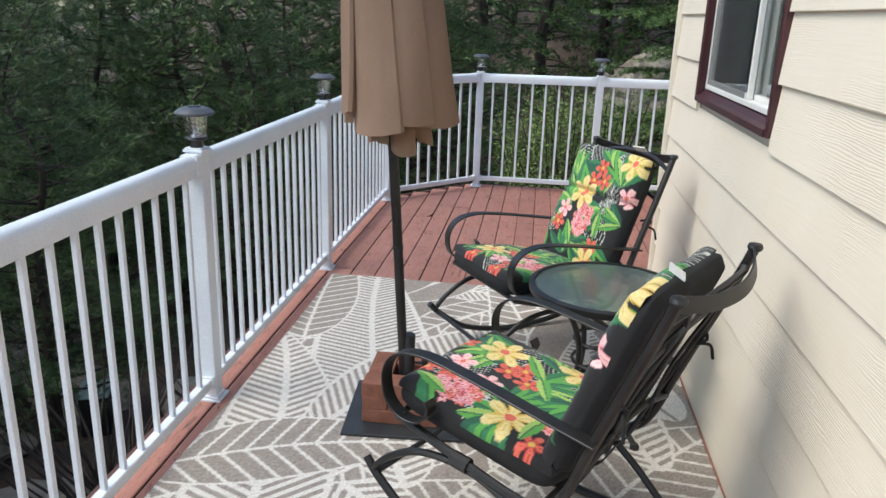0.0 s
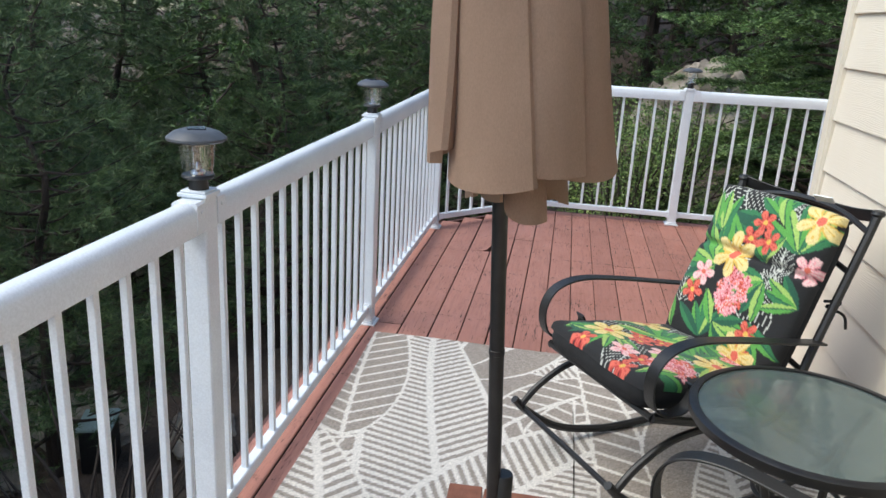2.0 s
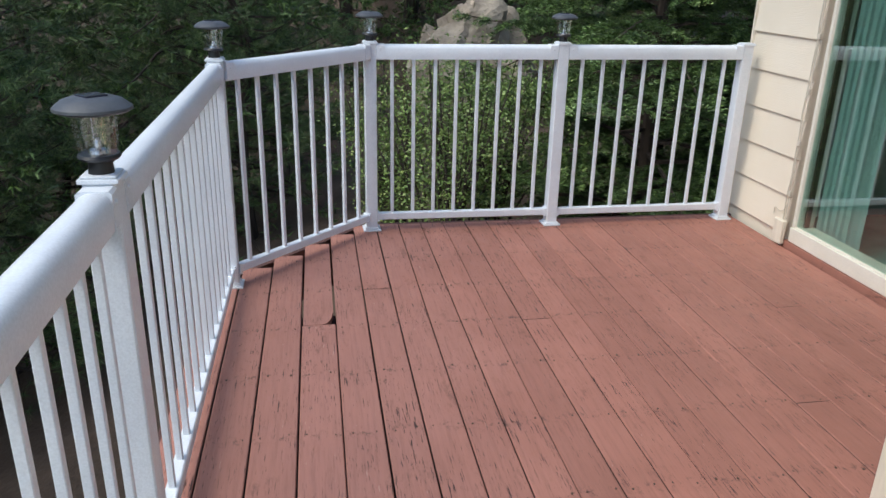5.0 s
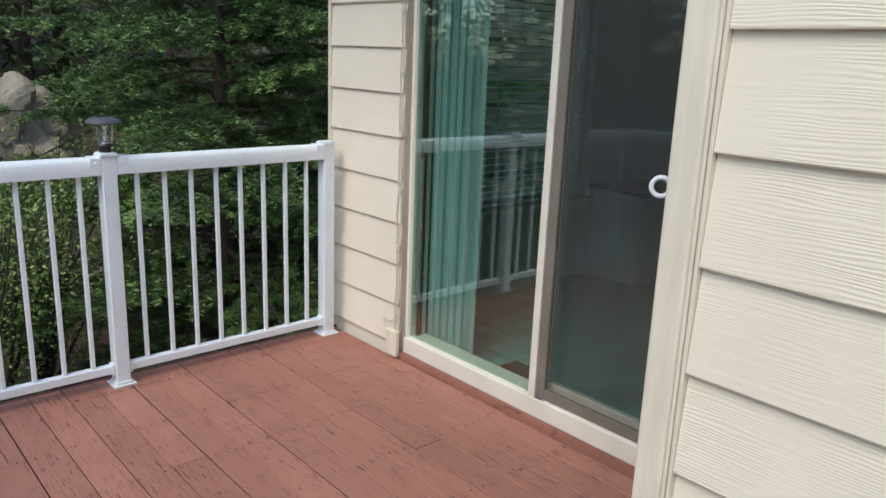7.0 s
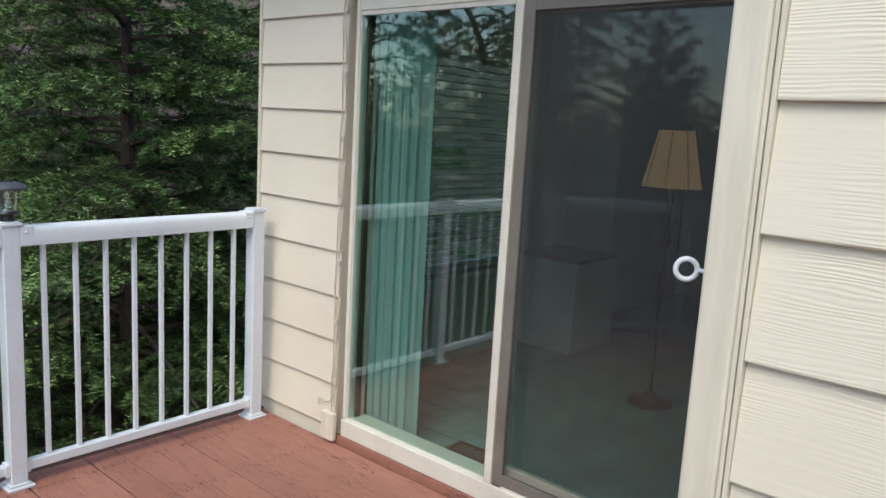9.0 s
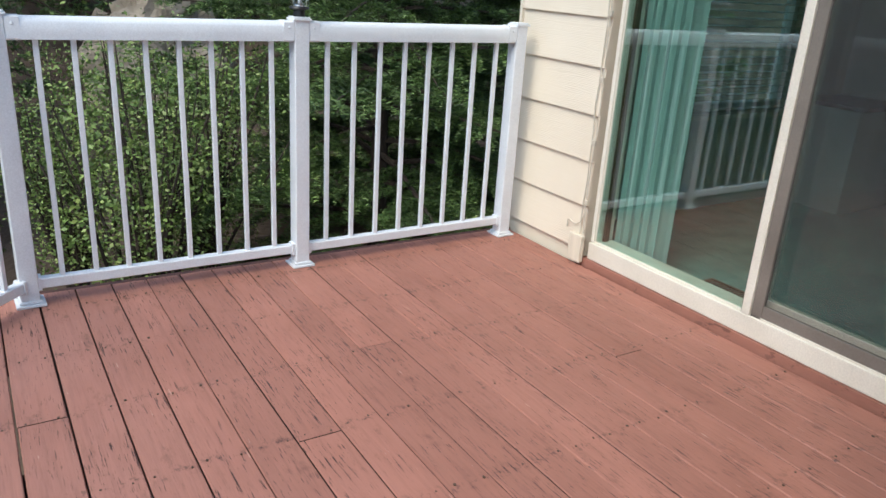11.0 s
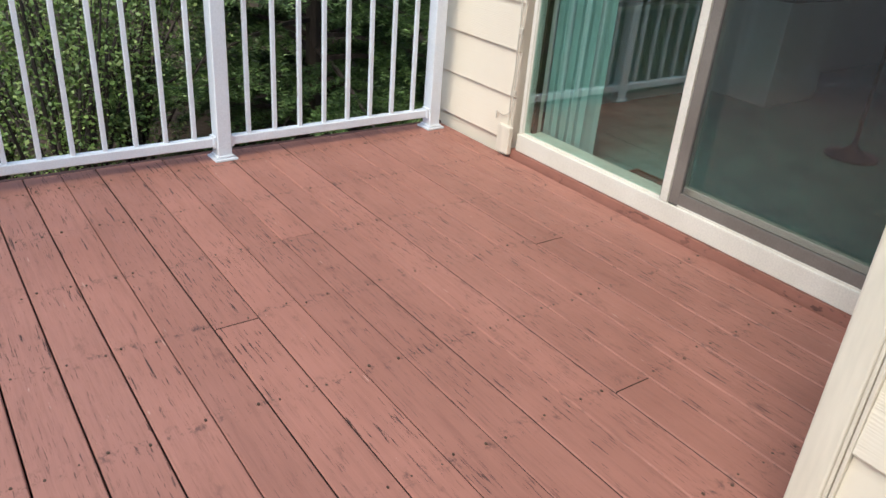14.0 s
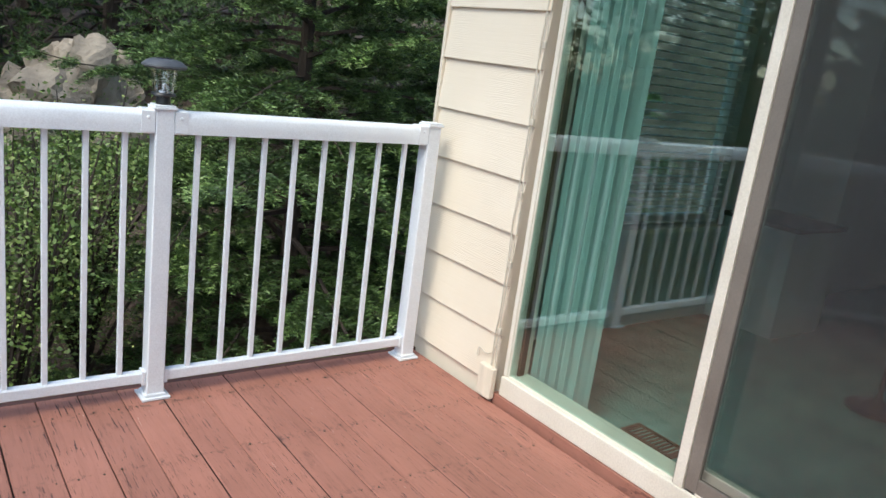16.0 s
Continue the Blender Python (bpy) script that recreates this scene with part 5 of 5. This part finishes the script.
def sprayed_spruce(H, R, limbs, seed):
    """A near spruce: limbs hung with flat sprays of branchlets, each set with short needles, paler at the new tips."""
    rg = np.random.RandomState(seed)
    wood = bmesh.new()
    tube(wood, [(0, 0, H * k / 6) for k in range(7)], 0.016 * H, 8, lambda f: max(0.12, 1 - 0.93 * f))
    soups, tips = [], []
    for i in range(limbs):
        f = 0.02 + 0.96 * (i + rg.rand()) / limbs
        L = R * (1.03 - f) ** 0.7 * rg.uniform(0.7, 1.1) + 0.15
        th = i * 2.4 + rg.uniform(-0.35, 0.35)
        out, side = np.array((math.cos(th), math.sin(th), 0)), np.array((-math.sin(th), math.cos(th), 0))
        rise, sag = rg.uniform(0.05, 0.4), rg.uniform(0.3, 0.55)

        def at(g):
            return out * (L * g) + np.array((0, 0, f * H + L * (rise * g - sag * g * g + 0.18 * g ** 4)))

        tube(wood, [tuple(at(k / 6)) for k in range(7)], 0.010 + 0.008 * L, 4, lambda q: max(0.15, 1 - 0.9 * q))
        n = int(L / 0.05)
        for k in range(n):
            g = 0.16 + 0.84 * (int(7 * k / n) + 0.75 + rg.normal(0, 0.20)) / 7
            p, sgn = at(g), (-1 if k % 2 else 1)
            bl = (0.30 * L * (1.08 - g) + 0.10) * rg.uniform(0.6, 1.15)
            d = side * sgn * 0.8 + out * rg.uniform(0.35, 0.75) + np.array((0, 0, rg.uniform(-0.18, 0.16)))
            d /= np.linalg.norm(d)
            m = int(bl / 0.0095) * 4
            u = rg.rand(m)
            c = p + d * (u * bl)[:, None] + np.array((0, 0, -0.22)) * (u * u * bl)[:, None] + rg.normal(0, 0.016, (m, 3))
            cross = np.cross(d, (0, 0, 1.0))
            w = rg.choice((-1.0, 1.0), m) * rg.uniform(0.5, 1.0, m)
            nd = d * 0.75 + cross * w[:, None] + rg.normal(0, 0.28, (m, 3)) + np.array((0, 0, 0.12))
            nd /= np.linalg.norm(nd, axis=1)[:, None]
            ln = rg.uniform(0.030, 0.055, m)[:, None]
            wd = np.cross(nd, rg.normal(0, 1, (m, 3)) + np.array((0, 0, 1.2)))
            wd *= (rg.uniform(0.0042, 0.0068, m) / np.linalg.norm(wd, axis=1))[:, None]
            soups.append(np.stack([c - wd, c + wd, c + nd * ln], 1))
            tips.append((u > 0.80 - 0.25 * max(0, g - 0.7)) & (rg.rand(m) < 0.55 + 0.3 * g))
    pts = np.concatenate(soups).reshape(-1, 3)
    me = bpy.data.meshes.new("crown")
    me.from_pydata(pts.tolist(), [], np.arange(len(pts)).reshape(-1, 3).tolist())
    me.materials.append(M_SPRUCE)
    me.materials.append(M_TIPS)
    me.polygons.foreach_set("material_index", np.concatenate(tips).astype(np.int32))
    return mesh_of("trunk", wood, M_BARK), me


pines = [conifer("pine", 6.6, 2.3, 84, 40, 0.16, 0.0040, 30, 0.12, -0.5, 11 + k, M_PINE, 1.2) for k in range(2)]
spruces = [conifer("spruce", 9.0, 2.6, 90, 60, 0.10, 0.011, 9, 0.06, 0.5, 31, M_SPRUCE, 0.35), sprayed_spruce(6.2, 2.7, 105, 37)]
for x, y, s in ((2.95, 11.5, 1.0), (5.5, 12.6, 1.05)):
    plant("spruce_tree", "dense green spruce close behind the house corner", "tree", "conifers on the slope", spruces[1], pose(x, y, ground_z(x, y) - 0.1, 0, 0, 70 * x) @ Matrix.Scale(s, 4))
rng = random.Random(4)
for x, y, s in ((-10.8, 3.6, 1.1), (-11.2, 9.4, 1.1), (-8.4, 11.4, 1.0), (-8.6, 7.8, 1.0), (-5.8, 12.8, 0.95), (-11.0, 15.2, 1.2), (-2.8, 16.6, 1.1), (-5.2, 2.4, 0.8), (-5.5, 5.2, 0.78), (-5.1, 8.0, 0.76), (-7.0, 3.6, 1.0), (-7.4, 6.8, 0.95), (-6.4, 10.2, 0.9), (-4.0, 11.4, 0.8), (-9.4, 1.6, 1.05), (-9.8, 5.2, 1.05),
                (-9.4, 9.4, 1.05), (-7.4, 13.2, 1.0), (-12.5, 7.6, 1.15), (-11.4, 12.5, 1.15), (-1.6, 14.0, 0.85), (-4.6, 15.6, 1.0), (-13.0, 3.0, 1.15), (-9.0, 17.0, 1.15), (-6.4, -0.6, 0.95), (-10.5, -2, 1.1)):
    plant("pine_tree", "dark green long-needled pine growing below the deck", "tree", "pines beside the deck", pines[rng.randrange(2)], pose(x, y, ground_z(x, y) - 0.1, 0, 0, rng.uniform(0, 360)) @ Matrix.Scale(s, 4))
for x, y, s in ((4.2, 13.8, 0.62), (6.9, 13.0, 0.62), (-2.2, 14.6, 1.0), (-4.6, 12.4, 1.0), (4.6, 16.5, 0.8), (7.6, 15.5, 0.75), (-1.4, 18.5, 1.2), (6.0, 19, 1.4), (2.0, 25.5, 1.5), (0.2, 23.5, 1.3), (4.2, 24.0, 1.4), (3.2, 29.0, 1.8), (7.2, 23.5, 1.5), (-3.5, 22.0, 1.4), (-7, 21, 1.4), (-12, 16, 1.5), (-14, 9, 1.5), (-14, 3, 1.5), (9, 20, 1.5), (5.5, 26, 1.6), (-1, 30, 1.7), (-6, 29, 1.7), (-13, 24, 1.7)):
    plant("spruce_tree", "dense green spruce on the slope behind the deck", "tree", "conifers on the slope", spruces[0], pose(x, y, ground_z(x, y) - 0.1, 0, 0, rng.uniform(0, 360)) @ Matrix.Scale(s, 4))


def shrub(H, R, stems, leaves, size, seed, mat):
    rg = random.Random(seed)
    wood = bmesh.new()
    verts, faces = [], []
    for i in range(stems):
        th = i * 2.4 + rg.uniform(-0.5, 0.5)
        out = Vector((math.cos(th), math.sin(th), 0)) * R * rg.uniform(0.2, 1)
        h = H * rg.uniform(0.55, 1.05)
        line = smooth([(0, 0, 0), out * 0.35 + Vector((rg.uniform(-.1, .1), rg.uniform(-.1, .1), h * 0.45)), out * 0.8 + Vector((0, 0, h * 0.8)), out + Vector((0, 0, h))], 5)
        tube(wood, line, 0.022, 5, lambda g: max(0.12, 1 - 0.9 * g))
        for _ in range(leaves // stems):
            g = 0.2 + 0.8 * rg.random()
            q = line[min(len(line) - 1, int(g * (len(line) - 1)))]
            c = q + Vector((rg.gauss(0, 1), rg.gauss(0, 1), rg.gauss(0, 0.9))) * 0.17
            a = Vector((rg.gauss(0, 1), rg.gauss(0, 1), rg.gauss(0, 0.6))).normalized()
            b = a.cross(Vector((rg.gauss(0, 1), rg.gauss(0, 1), rg.gauss(0, 1)))).normalized()
            L = size * rg.uniform(0.6, 1.3)
            o = len(verts)
            verts += [tuple(c), tuple(c + a * L * 0.5 + b * L * 0.3), tuple(c + a * L), tuple(c + a * L * 0.5 - b * L * 0.3)]
            faces.append((o, o + 1, o + 2, o + 3))
    me = bpy.data.meshes.new("foliage")
    me.from_pydata(verts, [], faces)
    me.materials.append(mat)
    return mesh_of("stems", wood, M_TWIG), me


bush = shrub(2.6, 1.05, 30, 8200, 0.038, 3, M_LEAF)
for x, y, s in ((0.55, 10.5, 0.95), (0.10, 11.4, 0.8), (1.15, 11.2, 0.85)):
    plant("leafy_bush", "light green leafy bush with thin bare stems behind the railing", "bush", "bushes behind the deck", bush, pose(x, y, ground_z(x, y) - 0.05, 0, 0, rng.uniform(0, 360)) @ Matrix.Scale(s, 4), ("trunk", "foliage"))
dead = (shrub(2.4, 1.3, 14, 0, 0.05, 9, M_TWIG)[0], shrub(2.2, 1.35, 28, 0, 0.05, 10, M_TWIG)[0])
for x, y, s in ((-2.6, 2.6, 0.9), (-2.9, 4.4, 0.8), (-3.2, 6.0, 1.0), (-2.7, 7.6, 0.8)):
    t = thing("bare_shrub", "leafless twiggy shrub on the bank below the deck", "shrub", "bare shrubs", at=pose(x, y, ground_z(x, y) - 0.05, 0, 0, rng.uniform(0, 360)) @ Matrix.Scale(s, 4))
    for nm, me in zip(("trunk", "crown"), dead):
        ob = new(nm, me)
        ob.parent = t


def boulder(name, x, y, z, sx, sy, sz, seed, label):
    bm = bmesh.new()
    bmesh.ops.create_icosphere(bm, subdivisions=5, radius=1)
    for v in bm.verts:
        p = v.co.copy()
        d = 0.30 * noise.noise(p * 1.3 + Vector((seed, 0, 0))) + 0.12 * noise.noise(p * 3.1 + Vector((0, seed, 0)))
        c = noise.cell(p * 2.2 + Vector((seed, seed, 0))) * 0.14
        v.co = p * (1 + d + c)
    bm2 = part(name, bm, M_ROCK, at=scaled(x, y, z, sx, sy, sz, seed * 40))
    return tagged(bm2, label, "rock")


for i, (x, y, q) in enumerate(((-4.4, 6.4, 0.8), (-5.4, 8.9, 0.7), (-6.3, 7.4, 0.9), (-3.4, 4.6, 0.5), (-5.0, 5.2, 0.55), (-7.0, 9.6, 1.0), (-3.9, 8.9, 0.45))):
    boulder("boulder", x, y, ground_z(x, y) + 0.05, q, q * 0.8, q * 0.45, 3.1 + i * 0.7, "pale grey boulder on the bank below the deck")
storage_bin = thing("storage_bin", "dark garden bin with a teal lid below the deck", "bin", at=pose(-4.75, 8.25, ground_z(-4.75, 8.25), 0, 0, 20))
part("tub", boxes((-0.16, 0.16, -0.2, 0.2, 0.0, 0.5, 0.02)), M_LAMPBLACK, storage_bin)
part("lid", boxes((-0.18, 0.18, -0.22, 0.22, 0.501, 0.55, 0.015)), M_CURTAIN, storage_bin, "teal lid")
boulder("boulder", 2.9, 20.5, -0.85, 1.35, 1.2, 1.65, 1.3, "pale weathered granite outcrop on the wooded slope")

# ---- deck boards ----
deck = structure("deck_floor", boxes((RAIL_X - 0.10, WALL_X - 0.002, FRONT, CORNER_Y, -0.26, -0.075), (RAIL_X - 0.10, DOOR_X - 0.04, CORNER_Y, 7.0, -0.26, -0.075), (-0.3, DOOR_X - 0.04, 7.0, RAIL_Y + 0.02, -0.26, -0.075)), M_RIM, "weathered red-brown stained plank deck", "floor")
# rim boards under the railings
bm = boxes((RAIL_X - 0.13, RAIL_X - 0.101, FRONT, P3[1], -0.30, -0.004, 0.003))
structure("rim_board_side", bm, M_RIM, "red-brown rim board along the deck edge", "trim")
d = Vector((P4[0] - P3[0], P4[1] - P3[1], 0)).normalized()
bm = sweep(bmesh.new(), [Vector((P3[0], P3[1], -0.152)) - Vector((d.y, -d.x, 0)) * 0.10 - d * 0.08, Vector((P4[0], P4[1], -0.152)) - Vector((d.y, -d.x, 0)) * 0.10 + d * 0.05], rect(0.03, 0.296), side=(d.y, -d.x, 0))
structure("rim_board_corner", bm, M_RIM, "red-brown rim board along the deck edge", "trim")
structure("rim_board_end", boxes((P4[0] - 0.02, DOOR_X, RAIL_Y + 0.09, RAIL_Y + 0.12, -0.30, -0.004, 0.003)), M_RIM, "red-brown rim board along the deck edge", "trim")


def board_mesh(width):
    bm = bmesh.new()
    w = width / 2
    sweep(bm, [(0, 0, 0), (0, 1, 0)], [(-w, -0.036), (w, -0.036), (w, -0.004), (w - 0.003, 0.0), (-w + 0.003, 0.0), (-w, -0.004)], side=(1, 0, 0))
    return bm


PITCH = 0.1385
plank = board_mesh(PITCH - 0.006)
# the profile is made with its worn face up whichever way the sweep turned it
if max(v.co.z for v in plank.verts) > 0.01:
    for v in plank.verts:
        v.co.z = -v.co.z
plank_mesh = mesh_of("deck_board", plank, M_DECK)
# sides and ends hold dirt, darkened further to paint in the gaps' shade
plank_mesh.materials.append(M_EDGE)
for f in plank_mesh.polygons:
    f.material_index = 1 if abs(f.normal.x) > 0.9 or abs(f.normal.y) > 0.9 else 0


def far_end(x):
    """Where the deck ends for a board at x: along the slanting corner or at the end railing."""
    f = (x - P3[0]) / (P4[0] - P3[0])
    return min(RAIL_Y + 0.085, P3[1] + f * (P4[1] - P3[1]) + 0.115)


GAPS = [-1.20, -1.056, -0.905, -0.75, -0.6, -0.459, -0.321] + [-0.321 + PITCH * k for k in range(1, 17)]
rg = random.Random(12)
JOISTS = [-0.9, 0.4, 1.3, 2.5, 3.7, 5.33, 6.02, 6.74, 7.12]
CUTS = {3: [6.76, 3.7], 5: [7.13], 9: [2.5], 10: [6.71, 3.7], 13: [7.16], 14: [2.5], 16: [5.9], 19: [6.70]}
GAPS = [g for g in GAPS if g < DOOR_X - 0.06] + [DOOR_X - 0.026]
for k, (g0, g1) in enumerate(zip(GAPS, GAPS[1:])):
    if g1 - g0 < 0.02:
        continue
    xc, w = (g0 + g1) / 2, g1 - g0 - 0.006
    y1 = far_end(max(xc, g0 + 0.05))
    for lo, hi, y0 in (((g0, min(g1, WALL_X - 0.024), FRONT),) if g0 < WALL_X - 0.05 else ()) + ((g0, g1, CORNER_Y + 0.036),):
        whole = hi == g1 and y0 == FRONT
        if y0 > 0 and g1 <= WALL_X - 0.024:
            continue
        if y0 == FRONT and not whole:
            ends = [FRONT, 1.3, CORNER_Y + 0.034]
        else:
            cut = CUTS.get(k, [rg.choice(JOISTS[:6])])
            ends = [y0] + sorted(c for c in cut if y0 + 0.3 < c < y1 - 0.2) + [y1]
        for a, b in zip(ends, ends[1:]):
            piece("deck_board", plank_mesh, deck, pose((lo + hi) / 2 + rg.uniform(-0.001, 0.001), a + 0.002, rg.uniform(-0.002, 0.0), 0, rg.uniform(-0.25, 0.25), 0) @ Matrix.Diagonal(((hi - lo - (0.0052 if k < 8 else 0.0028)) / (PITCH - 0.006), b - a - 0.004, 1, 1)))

# the warped end of one plank, with its corner worn to a curve
for ob in list(deck.children):
    m = ob.matrix_basis
    if abs(m.translation.x + 0.675) < 0.02 and abs(m.translation.y - 6.762) < 0.01:
        L = m.to_scale().y
        bm = bmesh.new()
        w = 0.0665
        edge = [(-w, 0), (0.018, 0), (0.036, 0.012), (0.048, 0.035), (0.056, 0.062), (0.060, 0.095), (w, 0.13), (w, L), (-w, L)]
        lo = [bm.verts.new((x, y, -0.036)) for x, y in edge]
        hi = [bm.verts.new((x, y, 0.0)) for x, y in edge]
        bm.faces.new(hi), bm.faces.new(lo[::-1])
        for i in range(len(edge)):
            k = (i + 1) % len(edge)
            bm.faces.new((lo[i], lo[k], hi[k], hi[i]))
        ob.data = mesh_of("deck_board", bm, M_DECK)
        ob.matrix_basis = pose(*m.translation)
# nail heads in pairs where the planks cross the joists
verts, faces = [], []
for k, (g0, g1) in enumerate(zip(GAPS[1:], GAPS[2:])):
    for row in range(26):
        y = 7.955 - 0.4064 * row
        for e in (0.028, g1 - g0 - 0.028):
            x = g0 + e + rg.uniform(-0.008, 0.008)
            yy = y + rg.uniform(-0.012, 0.012)
            if yy > far_end(x) - 0.06 or (x > WALL_X - 0.05 and yy < CORNER_Y + 0.06) or rg.random() < 0.12:
                continue
            o, q = len(verts), rg.uniform(0.0024, 0.0042)
            verts += [(x + q * math.cos(a * math.pi / 3), yy + q * 1.3 * math.sin(a * math.pi / 3), 0.0012) for a in range(6)] + [(x + q * 1.2 * math.cos(a * math.pi / 3), yy + q * 1.5 * math.sin(a * math.pi / 3), -0.003) for a in range(6)]
            faces += [tuple(range(o, o + 6))] + [(o + a, o + 6 + a, o + 6 + (a + 1) % 6, o + (a + 1) % 6) for a in range(6)]
me = bpy.data.meshes.new("nail_head")
me.from_pydata(verts, [], faces)
me.materials.append(M_VENT)
tagged(new("nail_head", me), "small rusty nail heads in the deck planks", "nail", kind="stuff")
